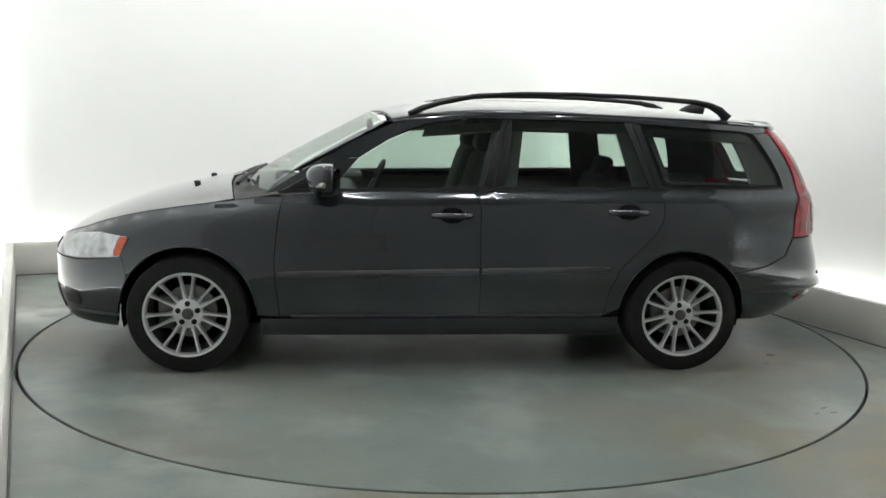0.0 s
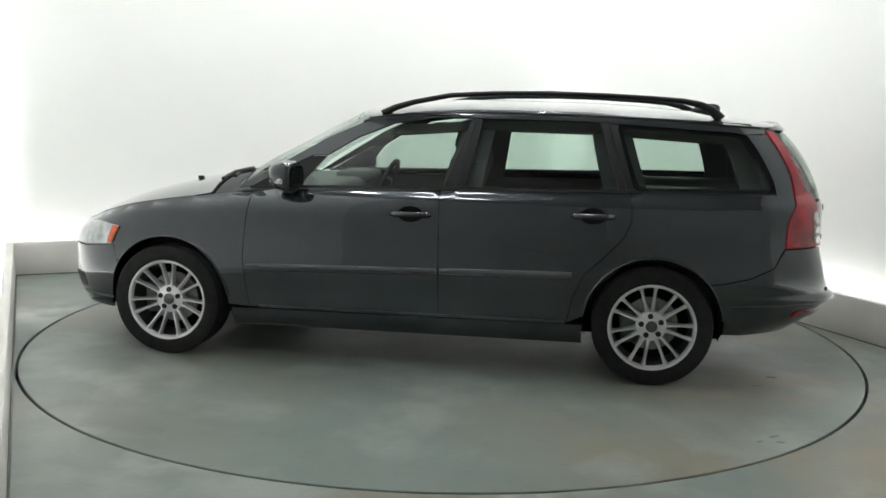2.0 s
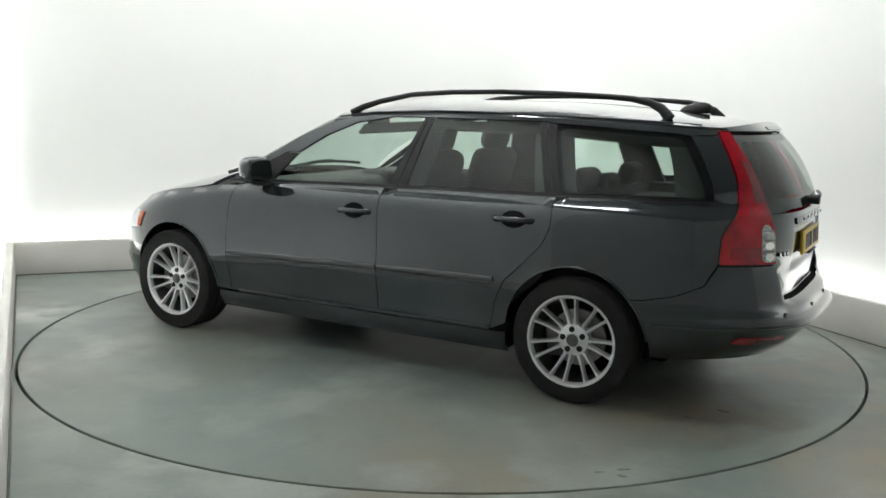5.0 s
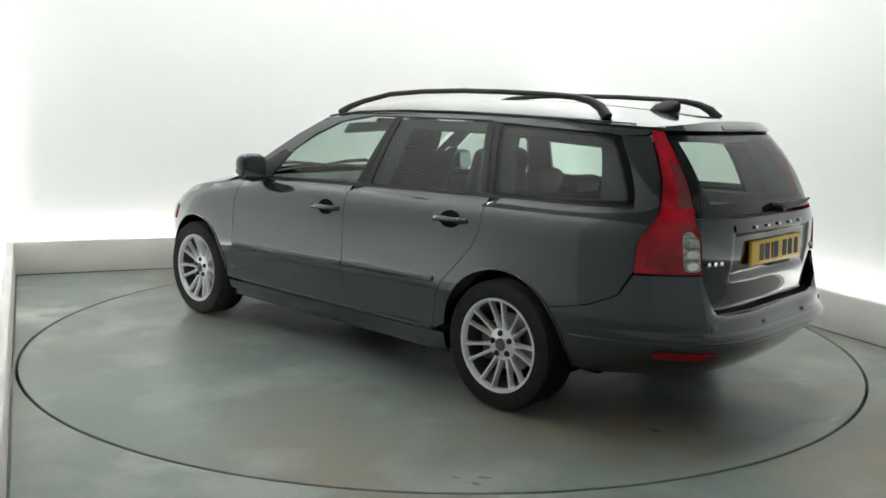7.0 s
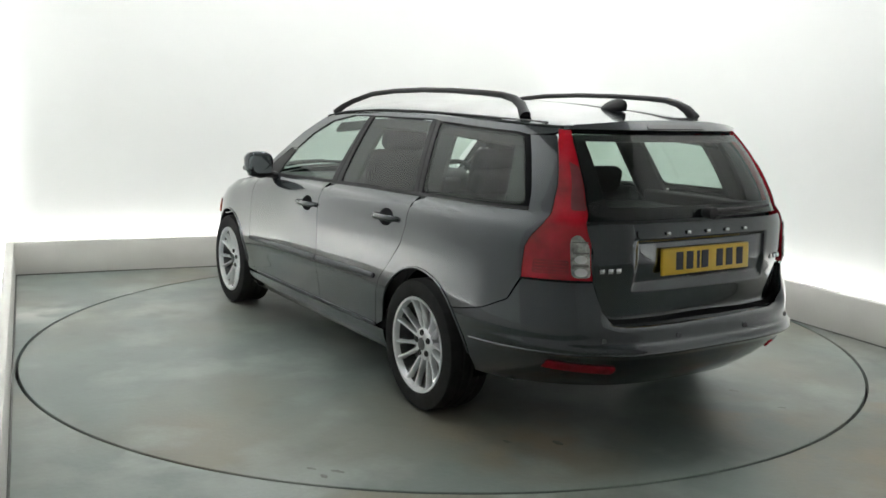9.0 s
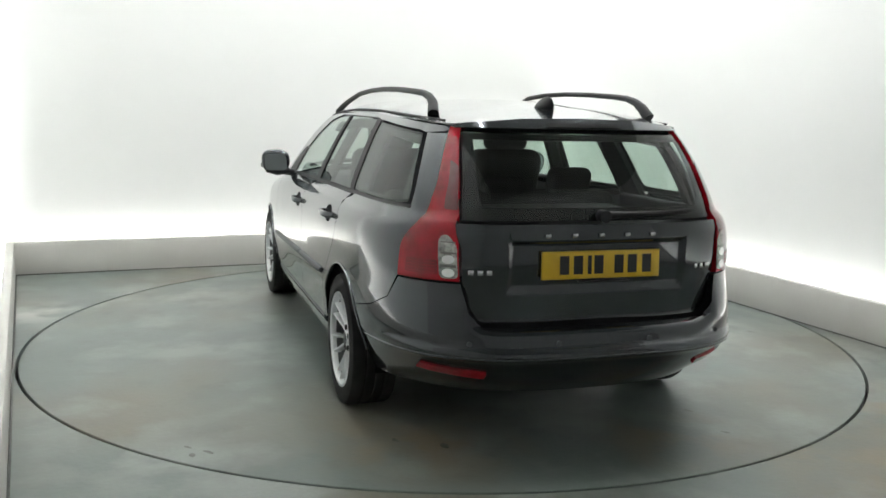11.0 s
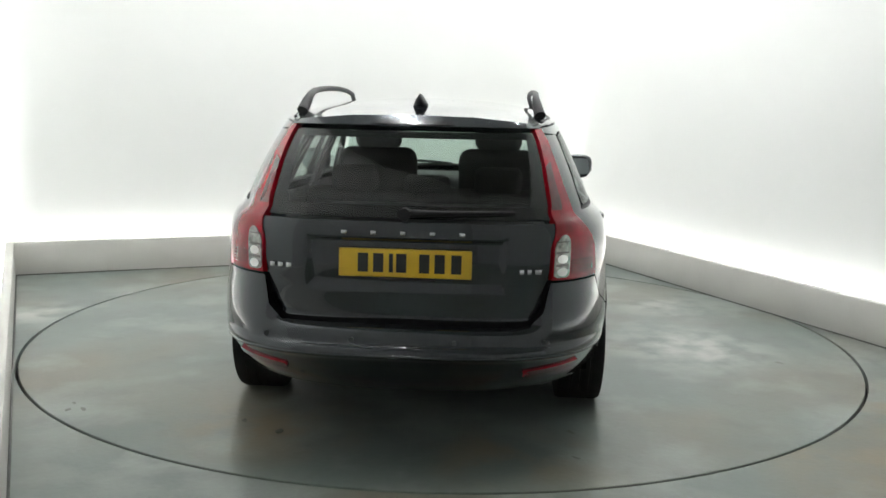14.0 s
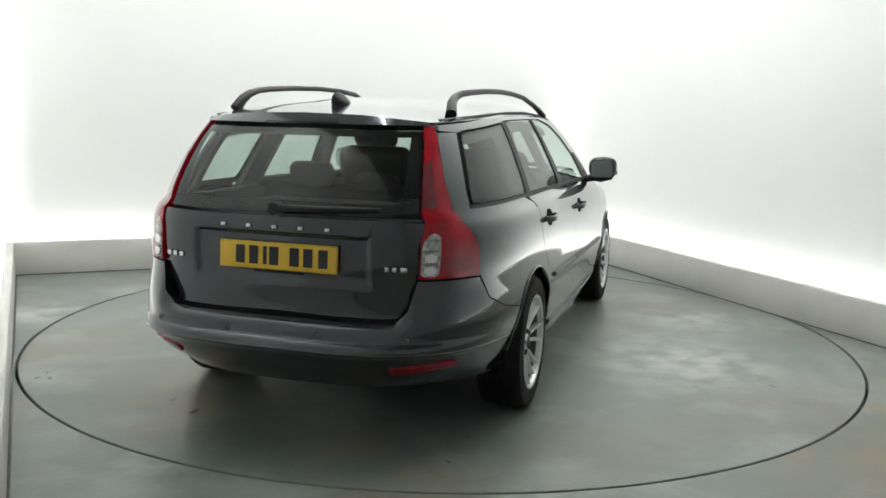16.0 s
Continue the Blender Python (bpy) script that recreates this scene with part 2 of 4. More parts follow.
def make_walls():
    """A white wall with rounded corners behind a low kerb, a grey wall behind the camera."""
    rad, n = 0.34, 10
    l, r, b = LEFT - SETBACK, RIGHT + SETBACK, BACK + SETBACK

    def plan(o):
        p = [(l - o + SLANT * (BACK + 2.2), -2.2)]
        for cx, cy, a0 in ((l + rad, b - rad, 180), (r - rad, b - rad, 90)):
            p += [(cx + (rad + o) * math.cos(radians(a0 - 90 * i / n)), cy + (rad + o) * math.sin(radians(a0 - 90 * i / n))) for i in range(n + 1)]
        return p + [(r + o, NEAR)]

    bm = bmesh.new()
    front, rear = [[[bm.verts.new((x, y, z)) for x, y in plan(o)] for z in (-0.05, HIGH)] for o in (0.0, 0.12)]
    for i in range(len(front[0]) - 1):
        bm.faces.new((front[0][i], front[0][i + 1], front[1][i + 1], front[1][i]))
        bm.faces.new((rear[0][i + 1], rear[0][i], rear[1][i], rear[1][i + 1]))
        bm.faces.new((front[1][i], front[1][i + 1], rear[1][i + 1], rear[1][i]))
    bmesh.ops.recalc_face_normals(bm, faces=bm.faces[:])
    w = part("wall_studio", smooth_bm(bm, 60), WALL, None)
    w.matrix_basis = ROOM
    tagged(w, "seamless white studio wall with rounded corners, brightly lit", "wall", kind="structure")
    # unseen wall, added in grey to tone down the reflections in the car's flank
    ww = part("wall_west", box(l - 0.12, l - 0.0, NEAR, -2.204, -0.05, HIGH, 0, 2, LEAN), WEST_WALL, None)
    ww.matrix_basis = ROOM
    tagged(ww, "unseen grey wall added beside the camera to tone the car's reflections", "wall", kind="structure")
    nw = part("wall_near", box(l - 0.12, r + 0.12, NEAR - 0.12, NEAR - 0.003, -0.05, HIGH), REAR_WALL, None)
    nw.matrix_basis = ROOM
    tagged(nw, "pale wall closing the studio behind the camera", "wall", kind="structure")
    c = part("ceiling", box(l - 0.12, r + 0.12, NEAR - 0.12, b + 0.12, HIGH + 0.003, HIGH + 0.1), CEIL, None)
    c.matrix_basis = ROOM
    tagged(c, "plain grey studio ceiling", "ceiling", kind="structure")
    runs = (("kerb_back", LEFT - KERB_T, RIGHT + KERB_T, BACK, BACK + KERB_T), ("kerb_west", LEFT - KERB_T, LEFT, NEAR, BACK - 0.002), ("kerb_east", RIGHT, RIGHT + KERB_T, NEAR, BACK - 0.002))
    for name, x0, x1, y0, y1 in runs:
        k = part("trim", box(x0, x1, y0, y1, 0.0, KERB_H, 0.004, 2, LEAN if name == "kerb_west" else None), KERB, None)
        k.name = name
        k.matrix_basis = ROOM
        tagged(k, "low off-white painted kerb along the studio wall", "kerb", kind="structure")
    # thin dark strips paint the contact shade where kerb meets floor
    for x0, x1, y0, y1 in ((LEFT + 0.003, RIGHT - 0.003, BACK - 0.012, BACK - 0.002), (LEFT + 0.002, LEFT + 0.012, NEAR, BACK - 0.015), (RIGHT - 0.012, RIGHT - 0.002, NEAR, BACK - 0.015)):
        j = part("shade_strip", box(x0, x1, y0, y1, 0.0006, 0.008, 0.002, 1, LEAN if x1 < 0 else None), KERB_SHADE, None)
        j.matrix_basis = ROOM
        tagged(j, "thin dark strip painting the contact shade at the foot of the kerb", "joint", kind="structure")
    # light tubes lying in the slot between kerb and wall
    for x0, x1, y0, y1 in ((LEFT + 0.02, RIGHT - 0.02, BACK + 0.09, BACK + 0.12), (LEFT - 0.12, LEFT - 0.09, -0.9, BACK - 0.02), (RIGHT + 0.09, RIGHT + 0.12, NEAR + 0.3, BACK - 0.02)):
        tb = new("light_tube")
        tb.matrix_basis = ROOM
        part("batten", box(x0 - 0.01, x1 + 0.01, y0 - 0.01, y1 + 0.01, 0.0, 0.05, 0.004, 2, LEAN if x1 < 0 else None), LAMP_FRAME, tb)
        part("tube", box(x0, x1, y0, y1, 0.053, 0.08, 0.008, 2, LEAN if x1 < 0 else None), COVE, tb)
        tagged(tb, "white fluorescent tube lying behind the kerb", "lamp", "cove light tubes")


def make_ceiling_lights():
    first = None
    for a, b in ((-1.1, 1.3), (0.3, 1.3), (1.7, 1.3), (-1.1, -0.8), (0.3, -0.8), (1.7, -0.8)):
        m = ROOM @ pose(a, b, HIGH)
        if first:
            copy_thing(first, m)
            continue
        first = new("ceiling_light")
        first.matrix_basis = m
        part("diffuser", box(-0.035, 0.035, -0.72, 0.72, -0.075, -0.03, 0.012), DIFFUSER, first)
        part("batten", box(-0.06, 0.06, -0.76, 0.76, -0.026, 0.0, 0.005), LAMP_FRAME, first)
        tagged(first, "slim white fluorescent batten fixed to the ceiling", "lamp", "ceiling light battens")
    # two short tubes high on the wall behind the camera
    for a in (-0.9, 1.0):
        copy_thing(first, ROOM @ pose(a, NEAR, 4.3, 0, 0, 90) @ pose(0, 0, 0, 0, 90, 0))


MARKS = ((-1.67, 1.61, 0.035), (-1.60, 1.68, 0.02), (-1.78, -0.61, 0.03), (-2.08, -0.60, 0.025), (-1.76, 0.84, 0.03), (-0.55, -1.95, 0.03))


def make_turntable():
    n = 160
    bm = bmesh.new()
    bmesh.ops.create_cone(bm, cap_ends=True, segments=n, radius1=RING, radius2=RING, depth=0.04, matrix=Matrix.Translation((0, 0, -0.02)))
    bmesh.ops.bevel(bm, geom=[e for e in bm.edges if all(v.co.z > -0.01 for v in e.verts)], offset=0.003, segments=1, affect="EDGES")
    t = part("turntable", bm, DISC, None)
    tagged(t, "round grey-green painted turntable flush with the floor, scuffed", "turntable")
    for x, y, s, m in ((-1.88, 0.66, 0.034, SMEAR), (-1.69, 1.67, 0.024, SMEAR)):
        c = bmesh.new()
        bmesh.ops.create_icosphere(c, subdivisions=1, radius=s)
        for v in c.verts:
            v.co = Vector((v.co.x * 1.0 + x, v.co.y * 0.6 + y, max(v.co.z, 0) * 0.10 + 0.0005))
        part("scuff_chip", c, m, t)
    rng = random.Random(4)
    for x, y, s in MARKS:
        c = bmesh.new()
        ring = [(s * rng.uniform(0.5, 1.2), 2 * math.pi * k / 14) for k in range(14)]
        turn = rng.uniform(0, 3)
        pts = [Vector((r * math.cos(a), 0.45 * r * math.sin(a), 0)) for r, a in ring]
        vs = [c.verts.new(pose(x, y, 0.0012, 0, 0, math.degrees(turn)) @ p) for p in pts]
        c.faces.new(vs)
        part("tyre_mark", c, SMEAR, t)
    return t


make_floor()
make_walls()
make_ceiling_lights()
TABLE = make_turntable()

# ---- the car: x ahead, y to its left, z up from the ground ----
CAR = new("estate_car")
tagged(CAR, "dark grey metallic estate car with silver alloy wheels, on turntable", "car")

WIDTH = curve((0, 0.810), (0.05, 0.842), (0.13, 0.856), (0.28, 0.870), (0.41, 0.886), (0.50, 0.884), (0.60, 0.879), (0.72, 0.877), (0.82, 0.873), (0.89, 0.863), (0.95, 0.842), (1.0, 0.796), (1.1, 0.780), (1.4, 0.722), (1.7, 0.655), (1.9, 0.600), (2.1, 0.53))
BELT = curve((-2.3, 0.992), (-1.2, 0.988), (0.0, 0.968), (0.6, 0.952), (0.9, 0.930), (1.1, 0.902), (1.4, 0.860), (1.60, 0.822), (1.76, 0.780), (1.93, 0.718), (2.05, 0.66), (2.25, 0.55))
TAIL = curve((0.18, -2.06), (0.25, -2.15), (0.32, -2.235), (0.39, -2.295), (0.428, -2.324), (0.446, -2.342), (0.462, -2.342), (0.488, -2.308), (0.51, -2.303), (0.53, -2.296), (0.550, -2.270), (0.562, -2.238), (0.575, -2.222), (0.70, -2.232), (0.80, -2.244), (0.90, -2.244), (0.97, -2.232), (1.10, -2.185), (1.22, -2.115), (1.30, -2.047), (1.40, -1.94))
EAR = curve((0.18, -2.06), (0.25, -2.15), (0.32, -2.235), (0.39, -2.29), (0.428, -2.320), (0.446, -2.338), (0.462, -2.338), (0.488, -2.308), (0.55, -2.299), (0.62, -2.282), (0.70, -2.260), (0.80, -2.248), (0.90, -2.244), (0.97, -2.232), (1.10, -2.185), (1.22, -2.115), (1.30, -2.047), (1.40, -1.94))
NOSE = curve((0.18, 2.07), (0.26, 2.13), (0.40, 2.165), (0.55, 2.165), (0.62, 2.15), (0.68, 2.11), (0.74, 2.045), (0.82, 1.96), (0.95, 1.85))
ROOF_Z = curve((0.40, 1.375), (0.15, 1.425), (-0.3, 1.455), (-0.9, 1.453), (-1.5, 1.420), (-1.9, 1.370), (-2.0, 1.355))
ROOF_DROP = curve((-2.0, 0.040), (-1.88, 0.046), (-1.5, 0.070), (-1.1, 0.085), (0.4, 0.085))
BONNET_Z = curve((0.9, 1.02), (1.08, 1.0), (1.2, 0.983), (1.36, 0.952), (1.52, 0.914), (1.68, 0.870), (1.84, 0.812), (2.0, 0.738), (2.1, 0.675), (2.2, 0.60))
SCREEN_X = curve((0.90, 1.16), (1.0, 1.05), (1.2, 0.71), (1.37, 0.385), (1.46, 0.20))
HUB_X, HUB_Z, TYRE_R, ARCH_R = 1.325, 0.308, 0.309, 0.357


def taper(x):
    return 1 - (0.035 * ((x - 0.6) / 1.6) ** 2 if x > 0.6 else 0.055 * ((-0.8 - x) / 1.4) ** 2 if x < -0.8 else 0)


def edge_z(x):
    return ROOF_Z(x) - ROOF_DROP(x)


def skin(u, z, ear=1.0):
    """The car's flank, wrapped round the corners: u is x along the side and runs on round the tail below -1.2, round the nose above 1.2."""
    x, k = u, 1.0
    if u < -1.2:
        th, n, a = -1.2 - u, 3.8 - 1.1 * min(1, max(0, (0.45 - z) / 0.18)), -1.2 - TAIL(z)
        k = min(1, max(0, (abs(math.cos(th)) - 0.46) / 0.14))
        a += (TAIL(z) - EAR(z)) * k * k * (3 - 2 * k) * ear
    elif u > 1.2:
        th, n, a = u - 1.2, 2.7, NOSE(z) - 1.2
    if abs(u) > 1.2:
        c, s = math.cos(th), math.sin(th)
        r = (abs(c) ** n + abs(s) ** n) ** (-1 / n)
        x, k = math.copysign(1.2 + a * r * s, u), r * c
    zb = BELT(x)
    v = (z - 0.2) / (zb - 0.2) if z < zb else 1 + (z - zb) / (1.42 - zb)
    return Vector((x, WIDTH(v) * taper(x) * k, z))


def u_at_x(x, z):
    if abs(x) <= 1.2:
        return x
    s = math.copysign(1, x)
    lo, hi = 1.2, 1.2 + math.pi / 2
    for _ in range(30):
        mid = (lo + hi) / 2
        lo, hi = (mid, hi) if skin(s * mid, z).x * s < x * s else (lo, mid)
    return s * lo


def u_at_y(y, z, end=-1):
    lo, hi = 1.2, 1.2 + math.pi
    for _ in range(30):
        mid = (lo + hi) / 2
        lo, hi = (mid, hi) if skin(end * mid, z).y > y else (lo, mid)
    return end * lo


def X(*pts):
    return [(u_at_x(x, z), z) for x, z in pts]


def Y(*pts, end=-1):
    return [(u_at_y(y, z, end), z) for y, z in pts]


def arc(cx, cz, r, a0, a1, n=20):
    return [(cx + r * math.cos(radians(a0 + (a1 - a0) * i / n)), cz + r * math.sin(radians(a0 + (a1 - a0) * i / n))) for i in range(n + 1)]


def rounded(pts, r=0.03, n=4):
    """Rounds the corners of a polygon."""
    out = []
    for i, p in enumerate(pts):
        p, a, b = Vector(p), Vector(pts[i - 1]), Vector(pts[(i + 1) % len(pts)])
        ra, rb = min(r, (a - p).length * 0.45), min(r, (b - p).length * 0.45)
        s, e = p + (a - p).normalized() * ra, p + (b - p).normalized() * rb
        out += [tuple((1 - t) ** 2 * s + 2 * t * (1 - t) * p + t * t * e) for t in (k / n for k in range(n + 1))]
    return out


HALF_W = curve(*[(x, skin(u_at_x(x, BELT(x)), BELT(x) - 0.0005).y) for x in (0.8, 1.0, 1.2, 1.3, 1.4, 1.5, 1.6, 1.68, 1.76, 1.84, 1.92)], (2.0, 0.52), (2.1, 0.42))


def bonnet_surf(x, y):
    zb, w = BELT(x), HALF_W(x)
    return Vector((x, y, zb + (BONNET_Z(x) - zb) * (1 - min(1.2, abs(y) / w) ** 2.4)))


def roof_surf(x, y):
    k = abs(y) / skin(max(min(x, 1.2), -1.89), edge_z(x)).y
    return Vector((x, y, ROOF_Z(x) - ROOF_DROP(x) * (0.6 * k**2 + 0.4 * k**8)))


def screen_surf(y, z):
    w = skin(0.4, min(z, 1.40)).y
    return Vector((SCREEN_X(z) - 0.2 * (y / w) ** 2, y, z))


def sheet(poly, surf=skin, off=0.0, gap=0.0019, depth=0.014, step=0.035, side=1, hole=()):
    """A panel of the skin inside a polygon of its own coordinates, with true normals and a turned-in edge."""
    pts = []
    for i, p in enumerate(poly):
        a, b = Vector(p), Vector(poly[(i + 1) % len(poly)])
        n = max(1, int((b - a).length / step + 0.5))
        pts += [a + (b - a) * k / n for k in range(n)]
    area = sum(pts[i - 1].x * p.y - p.x * pts[i - 1].y for i, p in enumerate(pts))
    if area < 0:
        pts.reverse()
    m = len(pts)
    shrunk = []
    for i in range(m):
        d1, d2 = (pts[i] - pts[i - 1]), (pts[(i + 1) % m] - pts[i])
        nrm = Vector((-d1.y, d1.x)).normalized() + Vector((-d2.y, d2.x)).normalized()
        shrunk.append(pts[i] + (nrm.normalized() * gap if nrm.length > 1e-6 else nrm))
    pts = shrunk
    px, py = np.array([p.x for p in pts]), np.array([p.y for p in pts])
    grid = []
    for gx in np.arange(px.min() + step / 2, px.max(), step):
        for gy in np.arange(py.min() + step / 2, py.max(), step):
            if np.min((px - gx) ** 2 + (py - gy) ** 2) < (0.45 * step) ** 2:
                continue
            qx, qy = np.roll(px, 1), np.roll(py, 1)
            cross = ((py > gy) != (qy > gy)) & (gx < (qx - px) * (gy - py) / (qy - py + 1e-12) + px)
            if cross.sum() % 2:
                grid.append((gx, gy))
    ring = []
    for i, p in enumerate(hole):
        a, b = Vector(p), Vector(hole[(i + 1) % len(hole)])
        n = max(1, int((b - a).length / step + 0.5))
        ring += [a + (b - a) * k / n for k in range(n)]

    def within(x, y):
        qx, qy = np.array([p.x for p in ring]), np.array([p.y for p in ring])
        ex, ey = np.roll(qx, 1), np.roll(qy, 1)
        return ((((qy > y) != (ey > y)) & (x < (ex - qx) * (y - qy) / (ey - qy + 1e-12) + qx)).sum() % 2) == 1

    v2, tris = cdt(pts + ring, [list(range(m))] + ([list(range(m, m + len(ring)))] if ring else []), grid)
    if ring:
        tris = [t for t in tris if not within(sum(v2[i][0] for i in t) / 3, sum(v2[i][1] for i in t) / 3)]

    def place(p):
        e = 2e-3
        c = surf(p[0], p[1])
        du, dv = surf(p[0] + e, p[1]) - surf(p[0] - e, p[1]), surf(p[0], p[1] + e) - surf(p[0], p[1] - e)
        n = du.cross(dv)
        n = n.normalized() if n.length > 1e-9 else Vector((0, 1, 0))
        return c, n

    co, no = [], []
    for p in v2:
        c, n = place(p)
        co.append(c)
        no.append(n)
    # outward is away from the car's heart line
    vote = sum((1 if n.dot(c - Vector((max(-1.2, min(1.0, c.x)), 0, 0.75))) > 0 else -1) for c, n in zip(co, no))
    sgn = 1 if vote >= 0 else -1
    no = [n * sgn for n in no]
    co = [c + n * off for c, n in zip(co, no)]
    faces = []
    for t in tris:
        a, b, c = (co[i] for i in t)
        k = (b - a).cross(c - a).dot(no[t[0]])
        faces.append(tuple(t) if k > 0 else tuple(reversed(t)))
    normals = list(no)
    if depth:
        rim = {}
        for f in faces:
            for i in range(3):
                e = (f[i], f[(i + 1) % 3])
                rim[e] = rim.get(e, 0) + 1
        edges = [e for e in rim if (e[1], e[0]) not in rim]
        twin = {}
        for e in edges:
            for i in e:
                if i not in twin:
                    twin[i] = (len(co), len(co) + 1)
                    co += [co[i].copy(), co[i] - no[i] * depth]
                    normals += [Vector((0, 0, 0)), Vector((0, 0, 0))]
        for a, b in edges:
            faces.append((twin[b][0], twin[a][0], twin[a][1], twin[b][1]))
    if side < 0:
        co = [Vector((c.x, -c.y, c.z)) for c in co]
        normals = [Vector((n.x, -n.y, n.z)) for n in normals]
        faces = [tuple(reversed(f)) for f in faces]
    me = bpy.data.meshes.new("sheet")
    me.from_pydata([tuple(c) for c in co], [], faces)
    me.polygons.foreach_set("use_smooth", [True] * len(me.polygons))
    me.update()
    me.normals_split_custom_set_from_vertices([tuple(n) for n in normals])
    return me


def band(outer, inner, off=0.0, side=1):
    """A flat ring of the skin between two outlines of as many points."""
    bm = bmesh.new()
    rows = []
    for loop in (outer, inner):
        row = []
        for i, p in enumerate(loop):
            a, b = Vector(p), Vector(loop[(i + 1) % len(loop)])
            for k in range(6):
                q = a + (b - a) * k / 6
                c = skin(q.x, q.y)
                n = (skin(q.x + 2e-3, q.y) - skin(q.x - 2e-3, q.y)).cross(skin(q.x, q.y + 2e-3) - skin(q.x, q.y - 2e-3)).normalized()
                n = n if n.y * c.y + n.x * (c.x + 1) > 0 else -n
                c = c + n * off
                row.append(bm.verts.new((c.x, c.y * side, c.z)))
        rows.append(row)
    m = len(rows[0])
    for i in range(m):
        bm.faces.new((rows[0][i], rows[0][(i + 1) % m], rows[1][(i + 1) % m], rows[1][i]))
    return smooth_bm(bm, 60)


LAMP_OUT = curve((0.70, -1.972), (0.87, -1.978), (0.95, -2.02), (1.10, -1.998), (1.20, -1.95), (1.322, -1.872))
LAMP_WIDE = curve((0.96, 0.150), (1.04, 0.118), (1.18, 0.085), (1.322, 0.06))


def lamp_u(z, inner=0.0):
    """Outer (0) to inner (1) edge of the tail lamp at height z."""
    return u_at_x(LAMP_OUT(z), z) - inner * LAMP_WIDE(z)


# ---- outlines of the panels, side view (x, z) ----
SILL_Z, DOOR_LOW = 0.21, 0.295
F_ARCH = arc(HUB_X, HUB_Z + 0.005, ARCH_R, -8, 188, 30)
R_ARCH = arc(-HUB_X, HUB_Z + 0.005, ARCH_R, -8, 188, 30)
FRONT_EDGE = [(0.848, 0.297), (0.865, 0.45), (0.876, 0.60), (0.855, 0.80), (0.835, 0.925)]
MID_EDGE = [(-0.209, 0.30), (-0.205, 0.62), (-0.200, 0.945)]
HIND_EDGE = [(-0.885, 0.305), (-0.915, 0.45), (-0.965, 0.565), (-1.06, 0.66), (-1.155, 0.76), (-1.195, 0.85), (-1.19, 0.965)]


def top_run(x0, x1, dz=0.0, n=10):
    return [(x0 + (x1 - x0) * i / n, BELT(x0 + (x1 - x0) * i / n) + dz) for i in range(n + 1)]


def make_flank(side):
    # front wing
    wing = FRONT_EDGE + top_run(0.86, 1.72)[1:] + [(1.70, 0.76), (1.655, 0.69), (1.658, 0.60), (1.640, 0.51)] + [p for p in F_ARCH if (p[0] > HUB_X and p[1] > 0.51) or (p[0] <= HUB_X and p[1] > 0.30)]
    part("front_wing", sheet(X(*wing), side=side), PAINT, CAR)
    # doors with their glass, handle, moulding
    fd = part("front_door", sheet(X(*FRONT_EDGE, *top_run(0.835, -0.200)[1:], *MID_EDGE[::-1][1:]), side=side), PAINT, CAR)
    rd = part("rear_door", sheet(X(*MID_EDGE, *top_run(-0.200, -1.19)[1:], *HIND_EDGE[::-1][1:]), side=side), PAINT, CAR)
    fg = rounded([(0.575, 0.972), (-0.213, 0.988), (-0.338, 1.345), (-0.15, 1.345), (0.09, 1.308), (0.28, 1.228), (0.44, 1.13)], 0.025)
    rg = rounded([(-0.335, 0.992), (-1.125, 1.004), (-1.015, 1.342), (-0.395, 1.348)], 0.025)
    qg = rounded([(-1.205, 1.006), (-1.895, 1.012), (-1.885, 1.06), (-1.75, 1.292), (-1.70, 1.302), (-1.105, 1.332)], 0.045, 6)
    part("window_glass", sheet(X(*fg), off=-0.004, depth=0.004, side=side), GLASS, fd, "green-tinted side window glass").visible_shadow = False
    part("window_glass", sheet(X(*rg), off=-0.004, depth=0.004, side=side), GLASS, rd, "green-tinted side window glass").visible_shadow = False
    part("quarter_window", sheet(X(*qg), off=-0.003, depth=0.004, side=side), GLASS, CAR, "green-tinted rear quarter glass with black border").visible_shadow = False
    # black window surrounds
    front_low = [(0.86, 0.944), (0.575, 0.958), (-0.215, 0.972), (-0.34, 0.975), (-1.19, 0.992), (-1.92, 0.998)]
    part("belt_trim", sheet(X(*front_low, (-1.92, 1.010), (-1.19, 1.005), (-0.34, 0.991), (-0.215, 0.987), (0.575, 0.971), (0.86, 0.957)), off=0.003, gap=0, side=side), BLACK, CAR)
    part("mirror_sail", sheet(X((0.84, 0.957), (0.578, 0.972), (0.443, 1.13), (0.52, 1.13), (0.66, 1.06)), side=side), BLACK, fd)
    part("door_pillar", sheet(X((-0.216, 0.988), (-0.272, 0.989), (-0.362, 1.346), (-0.340, 1.346)), off=0.001, gap=0.001, side=side), BLACK, fd)
    part("door_pillar", sheet(X((-0.276, 0.989), (-0.333, 0.992), (-0.393, 1.348), (-0.366, 1.346)), off=0.001, gap=0.001, side=side), BLACK, rd)
    part("door_pillar", sheet(X((-1.127, 1.004), (-1.163, 1.005), (-1.058, 1.342), (-1.017, 1.342)), off=0.001, gap=0.001, side=side), BLACK, rd)
    part("body_pillar", sheet(X((-1.167, 1.005), (-1.203, 1.006), (-1.103, 1.334), (-1.062, 1.342)), off=0.001, gap=0.001, side=side), BLACK, CAR)
    qo = rounded([(-1.20, 0.999), (-1.93, 1.006), (-1.915, 1.065), (-1.765, 1.308), (-1.71, 1.318), (-1.098, 1.345)], 0.05, 6)
